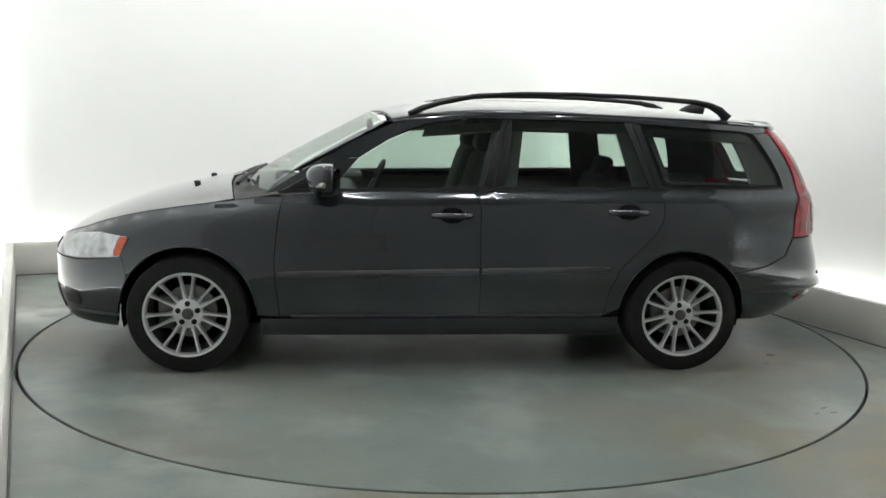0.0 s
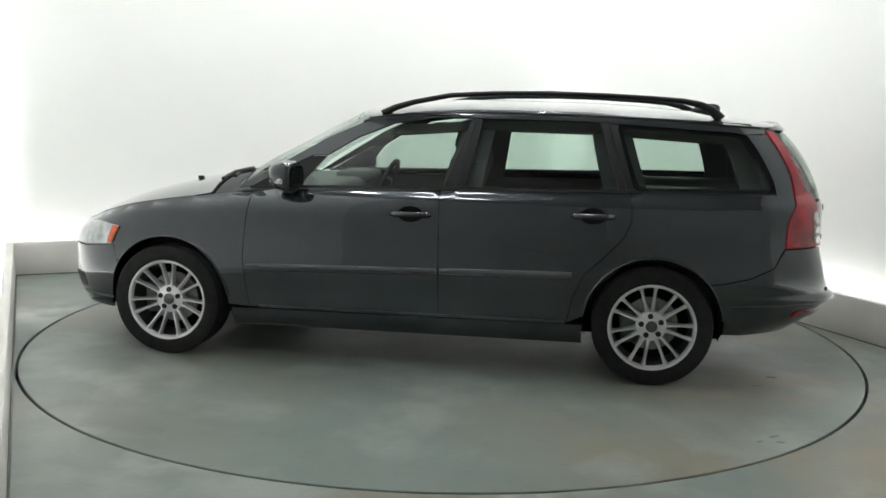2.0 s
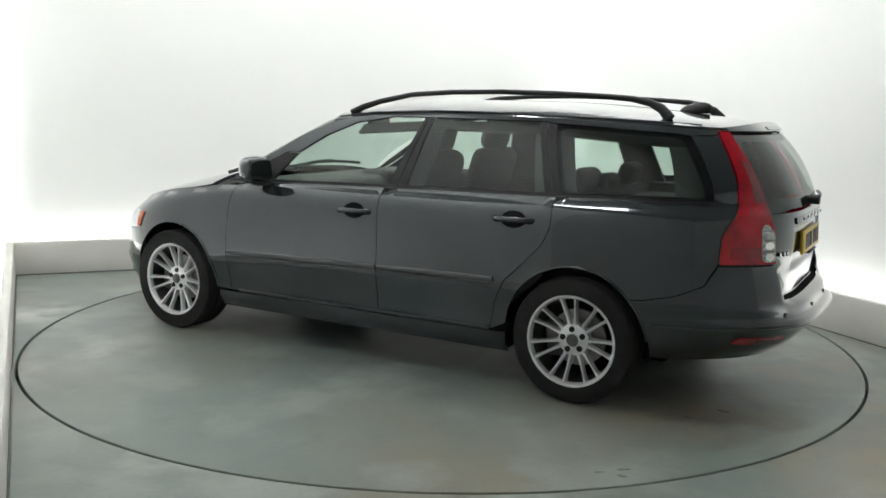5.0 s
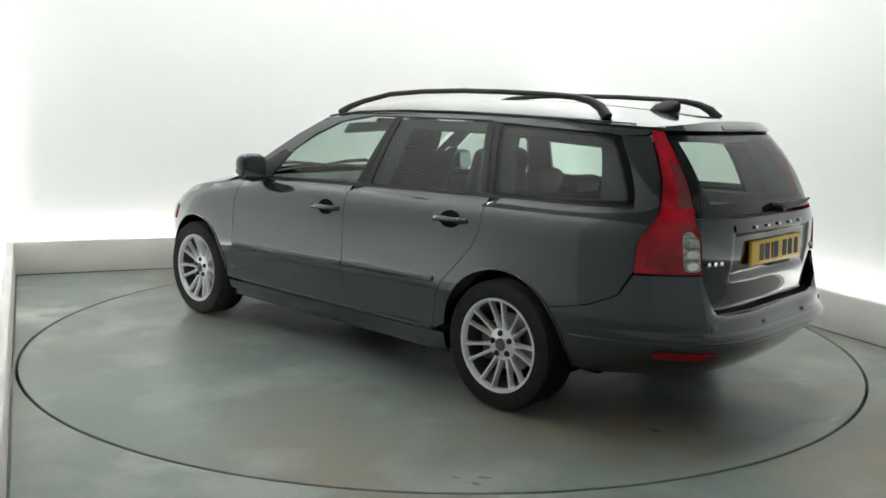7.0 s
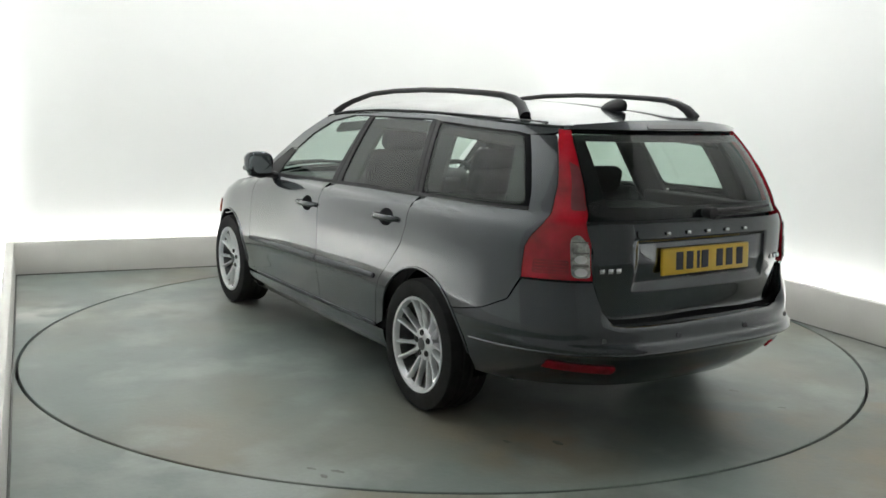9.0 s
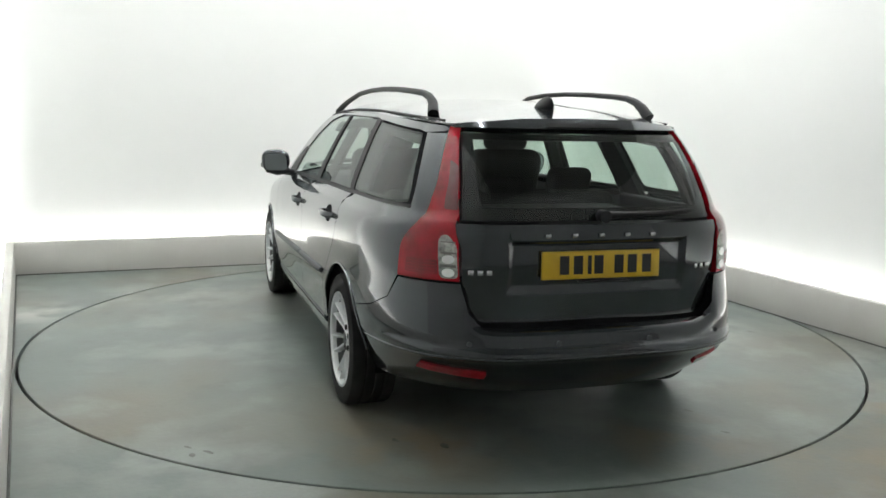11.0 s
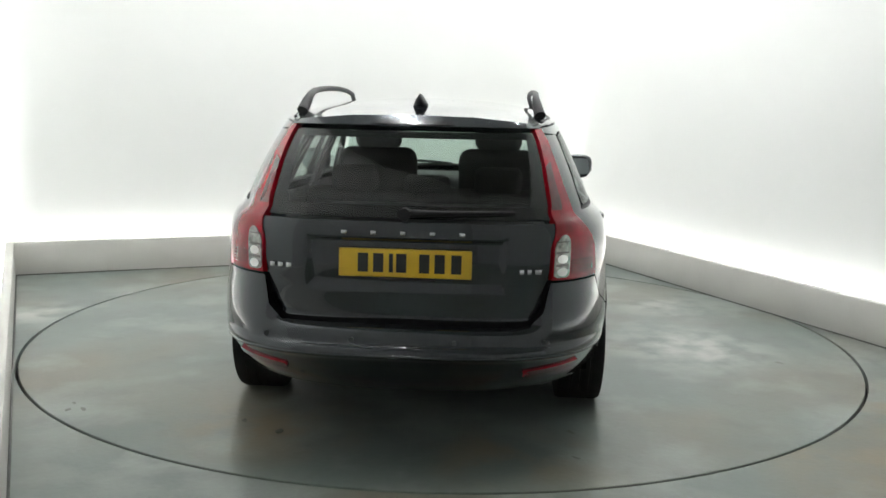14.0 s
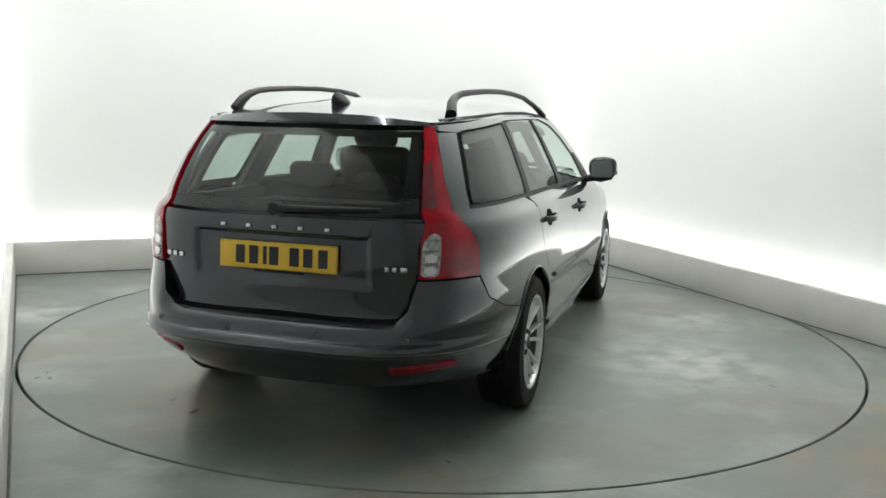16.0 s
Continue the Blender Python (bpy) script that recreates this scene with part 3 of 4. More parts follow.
    qi = rounded([(-1.225, 1.02), (-1.878, 1.027), (-1.868, 1.07), (-1.738, 1.283), (-1.695, 1.291), (-1.128, 1.32)], 0.045, 6)
    part("window_border", band(X(*qo), X(*qi), off=-0.008, side=side), SHELL, CAR)
    # roof side and front pillar
    tops = [(-1.90, edge_z(-1.90)), (-1.5, edge_z(-1.5)), (-1.0, edge_z(-1.0)), (-0.5, edge_z(-0.5)), (0.0, edge_z(0.0)), (0.16, edge_z(0.16)), (0.27, 1.312)]
    part("roof_side", sheet(X(*tops, (0.44, 1.235), (0.61, 1.135), (0.78, 1.035), (0.925, 0.945), (0.845, 0.957), (0.66, 1.062), (0.52, 1.134), (0.443, 1.134), (0.282, 1.234), (0.092, 1.314), (-0.15, 1.351), (-0.34, 1.351), (-1.015, 1.347), (-1.105, 1.338), (-1.70, 1.308), (-1.76, 1.298), (-1.862, 1.305)), gap=0.001, side=side), PAINT, CAR)
    # rear quarter panel, round to the tail lamp
    ra = [p for p in R_ARCH if (p[0] < -HUB_X and p[1] > 0.55) or (p[0] >= -HUB_X and p[1] > 0.31)]
    quarter = X(*HIND_EDGE, *top_run(-1.19, -1.92, 0.006)[1:], (-1.905, 1.065), (-1.768, 1.30), *[(LAMP_OUT(z) + 0.003, z) for z in (1.30, 1.25, 1.18, 1.10, 1.02, 0.95, 0.90, 0.86, 0.735)], (-1.92, 0.636), (-1.80, 0.581), (-1.665, 0.551), (-1.60, 0.545)) + X(*ra[::-1])
    part("rear_quarter_panel", sheet(quarter, side=side), PAINT, CAR)
    # sill
    part("sill", sheet(X((0.95, 0.185), (0.95, 0.288), (0.848, 0.290), (-0.885, 0.300), (-0.97, 0.303), (-0.97, 0.190)), side=side, off=0.004), PAINT, CAR)
    # added grey strip stands in for the highlight along the sill crease
    part("sill_highlight", sheet(X((0.79, 0.297), (0.79, 0.309), (-0.88, 0.317), (-0.88, 0.304)), off=0.007, gap=0.0, depth=0.02, side=side), GREY_TRIM, CAR)
    # mouldings along the doors
    for d, x0, x1 in ((fd, 0.855, -0.196), (rd, -0.216, -0.905)):
        pts = []
        for k in range(13):
            x = x0 + (x1 - x0) * k / 12
            z = 0.528 - 0.022 * (x - 0.8)
            pts.append((x, side * (skin(x, z).y + 0.002), z))
        part("moulding", tube(pts, [0.010] + [0.0125] * 11 + [0.010], 12, 1.35), GREY_TRIM, d)
    # handles: a bar over a flat black disc that paints in the recess's shade
    for d, hx, hz in ((fd, -0.05, 0.845), (rd, -1.00, 0.872)):
        part("handle_recess_shade", sheet([(hx + 0.068 * math.cos(a), hz + 0.042 * math.sin(a)) for a in (k * math.pi / 10 for k in range(20))], off=0.0015, gap=0, depth=0.004, side=side, step=0.02), SHELL, d)
        y = skin(hx, hz).y
        bar = tube([(hx + 0.105, side * (y - 0.004), hz), (hx + 0.085, side * (y + 0.022), hz), (hx + 0.04, side * (y + 0.032), hz + 0.001), (hx - 0.04, side * (y + 0.032), hz + 0.001), (hx - 0.085, side * (y + 0.022), hz), (hx - 0.105, side * (y - 0.004), hz)], [0.010, 0.013, 0.012, 0.012, 0.013, 0.010], 10, 1.25)
        part("door_handle", bar, PAINT, d)
    # arch liner and inner shell
    for hx in (HUB_X, -HUB_X):
        bm = bmesh.new()
        row = [[bm.verts.new((hx + 0.354 * math.cos(radians(a)), side * y, HUB_Z + 0.005 + 0.354 * math.sin(radians(a)))) for y in (0.45, 0.60, 0.785)] for a in range(-15, 200, 8)]
        for i in range(len(row) - 1):
            for j in range(2):
                bm.faces.new((row[i][j], row[i][j + 1], row[i + 1][j + 1], row[i + 1][j]))
        part("arch_liner", smooth_bm(bm, 60), SHELL, CAR)
        # rolled lip round the arch
        pts = []
        for q in arc(hx, HUB_Z + 0.005, ARCH_R, 8 if hx > 0 else 6, 174, 28):
            p = skin(u_at_x(q[0], q[1]), q[1])
            pts.append((p.x, side * (p.y + 0.001), p.z))
        part("arch_lip", tube(pts, 0.006, 8), PAINT, CAR)
    inner = X((0.92, 0.22), *top_run(0.9, -1.95, -0.03, 24), (-1.97, 0.62), (-1.75, 0.30)) + X(*[p for p in R_ARCH if p[1] > 0.30]) [::-1] + X((-0.93, 0.22))
    nose_in = [(0.92, 0.30)] + top_run(0.92, 1.66, -0.03) + [(1.66, 0.56)] + [p for p in arc(HUB_X, HUB_Z + 0.005, 0.362, 40, 180, 24)]
    part("inner_body", sheet(X(*nose_in), off=-0.018, depth=0.0, side=side, step=0.06), SHELL, CAR)
    part("inner_body", sheet(inner, off=-0.020, depth=0.0, side=side, step=0.06), SHELL, CAR)


def make_mirror(side):
    bm = bmesh.new()
    bmesh.ops.create_uvsphere(bm, u_segments=24, v_segments=14, radius=1.0)
    for v in bm.verts:
        x, y, z = v.co
        f = lambda t, p: math.copysign(abs(t) ** p, t)
        v.co = Vector((0.108 * f(x, 0.85) if x > 0 else 0.055 * f(x, 0.35), 0.090 * f(y, 0.75) * (1 + 0.12 * z) - side * 0.03 * max(x, 0), 0.080 * f(z, 0.75)))
    bm.transform(pose(0.605, side * 0.92, 1.028, 0, 0, -side * 8))
    hd = part("door_mirror", smooth_bm(bm, 60), PAINT, CAR, "grey door mirror with indicator strip and black foot")
    bm = bmesh.new()
    pts = rounded([(-0.072, -0.055), (0.072, -0.055), (0.075, 0.052), (-0.062, 0.055)], 0.03)
    vs = [bm.verts.new((0, y, z)) for y, z in pts]
    bm.faces.new(vs)
    bm.transform(pose(0.545, side * 0.922, 1.028, 0, 0, -side * 8))
    part("mirror_glass", bm, MIRROR, hd)
    part("foot", tube([(0.62, side * 0.80, 0.955), (0.615, side * 0.85, 0.960), (0.61, side * 0.90, 0.968)], [0.045, 0.040, 0.035], 12, 0.55), BLACK, hd)
    part("lower_case", tube([(0.60, side * 0.83, 0.968), (0.60, side * 0.91, 0.962), (0.595, side * 0.98, 0.972)], [0.04, 0.052, 0.03], 12, 0.5), BLACK, hd)
    part("indicator", box(-0.012, 0.012, -0.055, 0.055, -0.016, 0.016, 0.010, 2, pose(0.648, side * 0.975, 1.004, 0, 0, side * 50)), CLEAR_LENS, hd, "clear ribbed indicator lens")


def make_tail_lamp(side):
    zs = (1.322, 1.27, 1.18, 1.10, 1.03, 0.975)
    body = [(lamp_u(z), z) for z in (1.322, 1.27, 1.18, 1.10, 1.02, 0.95, 0.90, 0.86, 0.735)] + Y((0.573, 0.735), (0.575, 0.88)) + [(lamp_u(z, 1), z) for z in zs[::-1]]
    lamp = part("tail_lamp", sheet(body, off=0.006, gap=0.0008, depth=0.03, side=side, step=0.02), RED_LENS, CAR, "tall red tail lamp with clear reversing lens")
    part("reversing_lens", sheet(rounded(Y((0.640, 0.746), (0.579, 0.746), (0.581, 0.872), (0.612, 0.918), (0.640, 0.905)), 0.02), off=0.010, gap=0.0, depth=0.012, side=side, step=0.02), CLEAR_LENS, lamp, "clear reversing lamp lens")
    for z0, z1 in ((0.790, 0.800), (0.842, 0.849), (0.885, 0.889)):
        part("lens_rib", sheet(Y((0.636, z0), (0.586, z0), (0.586, z1), (0.636, z1)), off=0.012, gap=0.0, depth=0.004, side=side, step=0.02), LENS_RIB, lamp, "smoky rib of the clear lens")
    for z in (0.768, 0.820):
        ring = [(u_at_y(0.611 + 0.021 * math.cos(k * math.pi / 8), z), z + 0.017 * math.sin(k * math.pi / 8)) for k in range(16)]
        part("bulb_reflector", sheet(ring, off=0.0125, gap=0, depth=0.004, side=side, step=0.012), CHROME, lamp, "small round chrome bulb reflector")
    inner = [(lamp_u(z, 0.52), z) for z in (1.195, 1.15, 1.10, 1.05, 1.005)] + [(lamp_u(z, 0.985), z) for z in (1.005, 1.05, 1.10, 1.15, 1.175)]
    part("lens_band", sheet(rounded(inner, 0.012), off=0.008, gap=0.001, depth=0.006, side=side, step=0.02), SMOKY_RED, lamp, "smoky red inner lamp segment")
    part("lens_band", sheet(rounded(Y((0.740, 0.815), (0.648, 0.815), (0.648, 0.757), (0.745, 0.757)), 0.008), off=0.008, gap=0.001, depth=0.006, side=side, step=0.02), DARK_RED, lamp, "darker red reflector block")
    for k in range(4):
        z = 0.764 + 0.013 * k
        part("lens_rib", sheet(Y((0.736, z), (0.654, z), (0.654, z + 0.003), (0.736, z + 0.003)), off=0.0105, gap=0, depth=0.003, side=side, step=0.03), RED_LENS, lamp)


def make_front(side):
    hl = X((1.612, 0.708), (1.662, 0.604), (1.90, 0.578), (2.01, 0.576), (2.03, 0.635), (1.93, 0.698), (1.78, 0.722))
    h = part("headlamp", sheet(rounded(hl, 0.02), off=0.004, depth=0.03, side=side, step=0.02), HEADLAMP, CAR, "clear headlamp with amber corner")
    part("indicator_lens", sheet(rounded(X((1.620, 0.703), (1.668, 0.609), (1.700, 0.606), (1.664, 0.709)), 0.01), off=0.009, gap=0, depth=0.01, side=side, step=0.02), AMBER, h, "amber indicator corner lens")


def make_ends():
    # front bumper all round the nose
    rise = X((1.636, 0.50), (1.650, 0.56), (1.662, 0.60), (1.70, 0.596), (1.90, 0.570), (2.02, 0.566))
    fb = rise + [(2 * (1.2 + math.pi / 2) - u, z) for u, z in rise[::-1]]
    low = X((1.70, 0.225), (1.687, 0.31), (1.676, 0.40), (1.659, 0.45))
    fb = low + fb + [(2 * (1.2 + math.pi / 2) - u, z) for u, z in low[::-1]]
    b = part("front_bumper", sheet(fb), PAINT, CAR)
    part("bumper_core", sheet(fb, off=-0.03, gap=0.01, depth=0.0, step=0.06), SHELL, b)
    part("lower_grille", sheet(Y((0.5, 0.27), (0.5, 0.40), (-0.5, 0.40), (-0.5, 0.27), end=1), off=0.003, gap=0), BLACK, b)
    for sd in (1, -1):
        part("fog_recess", sheet(rounded(X((1.90, 0.32), (2.01, 0.32), (2.02, 0.41), (1.92, 0.40)), 0.03), off=0.002, gap=0, depth=0.004, side=sd, step=0.02), BLACK, b)
    part("side_strip", sheet(X((1.69, 0.285), (1.69, 0.30), (1.95, 0.30), (1.95, 0.285)), off=0.004, gap=0, depth=0.008), GREY_TRIM, b)
    g = part("grille", sheet(Y((0.34, 0.575), (0.36, 0.64), (-0.36, 0.64), (-0.34, 0.575), end=1), off=0.004), GLOSS_BLACK, CAR, "black front grille")
    def meet(u):
        lo, hi = 0.58, 0.85
        for _ in range(30):
            mid = (lo + hi) / 2
            p = skin(u, mid)
            lo, hi = (mid, hi) if bonnet_surf(p.x, p.y).z > mid else (lo, mid)
        return lo

    mid_u = 1.2 + math.pi / 2
    start = u_at_x(1.655, BELT(1.655))
    us = [start + (mid_u - start) * k / 14 for k in range(15)]
    tops = [(u, meet(u) - 0.002) for u in us]
    foot = X((1.615, 0.69), (1.615, 0.604), (1.90, 0.574), (2.02, 0.570))
    part("nose_panel", sheet(foot[::-1] + tops + [(2 * mid_u - u, z) for u, z in tops[::-1][1:]] + [(2 * mid_u - u, z) for u, z in foot], step=0.03, gap=0.0, off=-0.002), PAINT, CAR)
    # bonnet
    rim = [(1.09 + 0.09 * math.cos(t * math.pi / 2), 0.770 * t) for t in (-1, -0.8, -0.5, 0, 0.5, 0.8, 1)]
    front = [(x, HALF_W(x) - 0.003) for x in (1.2, 1.3, 1.4, 1.5, 1.6)] + [(skin(u, z).x - 0.004, skin(u, z).y) for u, z in tops[1:]]
    poly = [(x, y) for x, y in rim] + front + [(x, -y) for x, y in front[::-1][1:]]
    part("bonnet", sheet(poly, bonnet_surf, step=0.05), PAINT, CAR)
    for s in (1, -1):
        make_front(s)
        part("washer_jet", box(1.34, 1.375, s * 0.30 - 0.012, s * 0.30 + 0.012, bonnet_surf(1.35, 0.3).z - 0.004, bonnet_surf(1.35, 0.3).z + 0.016, 0.005), BLACK, CAR)
    # cowl, windscreen, wipers
    cw = [(1.09 + 0.085 * math.cos(t * math.pi / 2), 0.742 * t) for t in (-1, -0.8, -0.5, 0, 0.5, 0.8, 1)]
    part("cowl", sheet([(x, y) for x, y in cw] + [(x - 0.24, y * 0.98) for x, y in cw[::-1]], lambda x, y: bonnet_surf(x, y) + Vector((0, 0, -0.02)), step=0.05, depth=0.0), BLACK, CAR)
    ws = [(0.775, 0.955), (0.725, 1.05), (0.685, 1.16), (0.645, 1.26), (0.612, 1.318), (0.42, 1.350), (0.2, 1.368), (0, 1.374)]
    ws = ws + [(-y, z) for y, z in ws[::-1][1:]]
    part("windscreen", sheet(ws, screen_surf, off=0.0, depth=0.004, step=0.05), SCREEN, CAR, "clear windscreen glass").visible_shadow = False
    for y0, y1, dz in ((0.55, -0.02, 0.02), (-0.1, -0.66, 0.02)):
        w = part("wiper", tube([screen_surf(y0 + (y1 - y0) * t, 0.975 + dz * math.sin(t * 3.1)) + Vector((0.055, 0, 0.012)) for t in (0, 0.2, 0.4, 0.6, 0.8, 1.0)], 0.010, 8), BLACK, CAR)
        part("wiper_arm", tube([(1.09, y0 + 0.06, 0.975), (1.07, y0 - 0.08, 1.005), (1.04, (y0 + y1) / 2, 1.015)], 0.012, 8), BLACK, w)
    # roof
    sideline = [(x, skin(x if abs(x) < 1.2 else u_at_x(x, edge_z(x)), edge_z(x)).y) for x in (0.26, 0.1, -0.1, -0.4, -0.8, -1.19, -1.4, -1.6, -1.75, -1.85)]
    back = [(-1.915, 0.50), (-1.945, 0.38), (-1.963, 0.2), (-1.968, 0)]
    fr = [(0.375, 0), (0.355, 0.2), (0.30, 0.42)]
    half = fr + sideline + back
    part("roof", sheet(half + [(x, -y) for x, y in half[::-1][1:-1]], roof_surf, step=0.05, gap=0.0), PAINT, CAR)
    part("headliner", sheet(half + [(x, -y) for x, y in half[::-1][1:-1]], roof_surf, off=-0.03, step=0.08, gap=0.02, depth=0), LINER, CAR)
    # tailgate: lower panel, glass, spoiler
    def gate_surf(u, z):
        """The tail with a shallow pressed recess round the number plate."""
        p = skin(u, z, 0.0)
        ease = lambda t: (lambda k: k * k * (3 - 2 * k))(min(1, max(0, t)))
        e = min(ease((0.400 - abs(p.y)) / 0.036), ease((z - 0.680) / 0.042), ease((0.902 - z) / 0.024))
        return p + Vector((0.015 * e, 0, 0))

    gate = Y((0.490, 0.566), (0.540, 0.618), (0.566, 0.735), (0.570, 0.88), (0.622, 0.962))
    gate = gate + [(-2 * (1.2 + math.pi / 2) - u, z) for u, z in gate[::-1]]
    tg = part("tailgate", sheet(rounded(gate, 0.03), gate_surf, gap=0.0035, depth=0.017, step=0.012), PAINT, CAR)
    other = lambda p: (-2 * (1.2 + math.pi / 2) - p[0], p[1])
    edge = [(lamp_u(z, 1) - 0.008, z) for z in (0.972, 1.03, 1.10, 1.18, 1.25, 1.312)]
    gl = edge + [other(p) for p in edge[::-1]]
    part("rear_window", sheet(gl, off=-0.004, depth=0.006), REAR_GLASS, tg, "dark-tinted heated rear window").visible_shadow = False
    ins = [(u - 0.075 + 0.02 * k / 5, max(z, 1.025) if k < 1 else min(z, 1.285)) for k, (u, z) in enumerate(edge)]
    ins[1] = (ins[1][0], 1.06)
    part("glass_border", band([(u + 0.035, z) for u, z in edge] + [other((u + 0.035, z)) for u, z in edge[::-1]], ins + [other(p) for p in ins[::-1]], off=-0.012), SHELL, tg)
    part("spoiler", sheet(Y((0.515, 1.316), (0.50, 1.335), (0.25, 1.358), (0, 1.363), (-0.25, 1.358), (-0.50, 1.335), (-0.515, 1.316)), off=0.012, depth=0.03, step=0.03), PAINT, tg)
    part("brake_light", sheet(rounded(Y((0.17, 1.322), (-0.17, 1.322), (-0.16, 1.338), (0.16, 1.338)), 0.006), off=0.015, gap=0, depth=0.006, step=0.02), GLOSS_BLACK, tg, "dark high-level brake light strip")
    px = skin(u_at_y(0, 0.8), 0.8).x
    tilt = pose(px + 0.016, 0, 0.797, 0, 3, 0)
    pl = part("number_plate", box(-0.022, -0.006, -0.26, 0.26, -0.0555, 0.0555, 0.004, 2, tilt), YELLOW, tg, "yellow rear number plate with black characters")
    for y in (0.165, 0.105, 0.055, 0.015, -0.075, -0.135, -0.20):
        part("plate_mark", box(-0.024, -0.0205, y - (0.02 if y not in (0.055,) else 0.008), y + (0.02 if y not in (0.055,) else 0.008), -0.036, 0.038, 0.0, 1, tilt), INK, pl)
    part("plate_lip", box(-0.03, 0.0, -0.12, 0.10, -0.068, -0.058, 0.003, 1, tilt), BLACK, tg)
    part("grip_bar", sheet(rounded(Y((0.385, 0.900), (0.39, 0.932), (-0.39, 0.932), (-0.385, 0.900)), 0.012), off=0.007, gap=0, depth=0.009, step=0.02), PAINT, tg)
    for y in (0.24, 0.125, 0.01, -0.105, -0.22):
        q = skin(u_at_y(y, 0.917), 0.917)
        part("badge_mark", box(q.x - 0.016, q.x - 0.012, y - 0.011, y + 0.011, 0.910, 0.925, 0.0015, 1), SILVER, tg, "small chrome badge mark")
    for y0, w in ((0.535, 0.022), (0.500, 0.022), (0.465, 0.022), (-0.455, 0.016), (-0.485, 0.016), (-0.52, 0.026)):
        q = skin(u_at_y(y0, 0.772), 0.772)
        part("badge_mark", box(-0.004, 0.0, -w * 0.5, w * 0.5, -0.010, 0.010, 0.0012, 1, Matrix.Translation((q.x, y0, 0.772)) @ pose(0, 0, 0, 0, 0, -12 if y0 > 0 else 12)), SILVER, tg, "small chrome badge mark")
    wp = skin(u_at_y(0, 1.0), 1.0)
    sweep = [(y, skin(u_at_y(y, 1.0), 1.0).x) for y in (0.0, -0.1, -0.2, -0.3, -0.42)]
    arm = part("rear_wiper", tube([(x - d, y, 0.995 + 0.02 * abs(y)) for (y, x), d in zip(sweep, (0.032, 0.030, 0.024, 0.018, 0.012))], [0.017, 0.012, 0.010, 0.009, 0.007], 10), BLACK, tg)
    part("wiper_cap", lathe([(0, -0.026), (0.018, -0.026), (0.025, -0.013), (0.025, 0.03), (0, 0.03)], 20, "Y"), BLACK, arm).matrix_local = Matrix.Translation((wp.x - 0.02, 0.005, 0.992)) @ pose(0, 0, 0, 0, 0, 90)
    # rear bumper, round both corners
    half = X((-1.684, 0.27), (-1.686, 0.32), (-1.675, 0.40), (-1.659, 0.45), (-1.633, 0.50), (-1.600, 0.543), (-1.665, 0.550), (-1.80, 0.580), (-1.92, 0.635), (-1.973, 0.728)) + Y((0.571, 0.728), (0.545, 0.614), (0.493, 0.560), (0.40, 0.558))
    mirror_u = lambda p: (-2 * (1.2 + math.pi / 2) - p[0], p[1])
    low = X((-1.78, 0.262)) + Y((0.66, 0.265), (0.4, 0.262))
    loop = half + [mirror_u(p) for p in half[::-1]] + [mirror_u(p) for p in low] + low[::-1]
    rb = part("rear_bumper", sheet(loop, step=0.016), PAINT, CAR)
    part("bumper_core", sheet(loop, off=-0.02, gap=-0.012, depth=0.0, step=0.06), SHELL, rb)
    part("tail_panel", sheet(Y((0.62, 0.53), (0.63, 0.75), (-0.63, 0.75), (-0.62, 0.53)), lambda u, z: skin(u, z, 0.0), off=-0.022, gap=0, depth=0.0, step=0.05), SHELL, CAR)
    for s in (1, -1):
        part("reflector", sheet(rounded(Y((0.70, 0.372), (0.70, 0.402), (0.47, 0.382), (0.47, 0.350)), 0.012), off=0.009, gap=0, depth=0.014, side=s, step=0.02), DARK_RED, rb, "dark red bumper reflector")
        for y in (0.55, 0.20):
            q = skin(u_at_y(y, 0.50), 0.50)
            part("parking_sensor", lathe([(0, -0.003), (0.010, -0.003), (0.011, 0.004), (0, 0.004)], 16, "Y"), GREY_TRIM, rb).matrix_local = Matrix.Translation((q.x - 0.001, s * y, 0.50)) @ pose(0, 0, 0, 0, 0, 90)
    path = [u_at_x(-1.71, 0.43)]
    while path[-1] > -2.77:
        path.append(path[-1] - 0.04)
    run = [skin(u, 0.432 + 0.015 * min(1, (path[0] - u) / 0.5)) for u in path]
    run = run + [Vector((p.x, -p.y, p.z)) for p in run[::-1] if p.y > 0.01]
    part("bumper_strip", tube([p + Vector((0.001, 0, 0)) for p in run], 0.0055, 10, 1.2), PAINT, rb)
    # aerial
    bm = bmesh.new()
    bmesh.ops.create_uvsphere(bm, u_segments=20, v_segments=12, radius=1.0)
    for v in bm.verts:
        z = max(v.co.z, 0)
        v.co = Vector((v.co.x * 0.085 - 0.04 * z, v.co.y * 0.035 * (1 - 0.65 * z), z**0.8 * 0.058))
    bm.transform(Matrix.Translation((-1.62, 0, ROOF_Z(-1.62) - 0.004)))
    part("roof_aerial", smooth_bm(bm, 60), BLACK, CAR, "dark shark-fin roof aerial")
    # seam strips along the roof and the rails over them
    for s in (1, -1):
        run = [0.17, 0.10, 0.0, -0.2, -0.45, -0.75, -1.05, -1.3, -1.45, -1.54, -1.60, -1.645]
        lift = [0.0, 0.028, 0.050, 0.078, 0.092, 0.098, 0.097, 0.094, 0.086, 0.070, 0.044, 0.0]
        pts = []
        for x, h in zip(run, lift):
            y = skin(x if abs(x) < 1.2 else u_at_x(x, edge_z(x)), edge_z(x)).y * (0.94 if x > -1.2 else 0.94 + 0.10 * (x + 1.2))
            pts.append((x, s * (y - 0.45 * h), roof_surf(x, y).z + 0.006 + h))
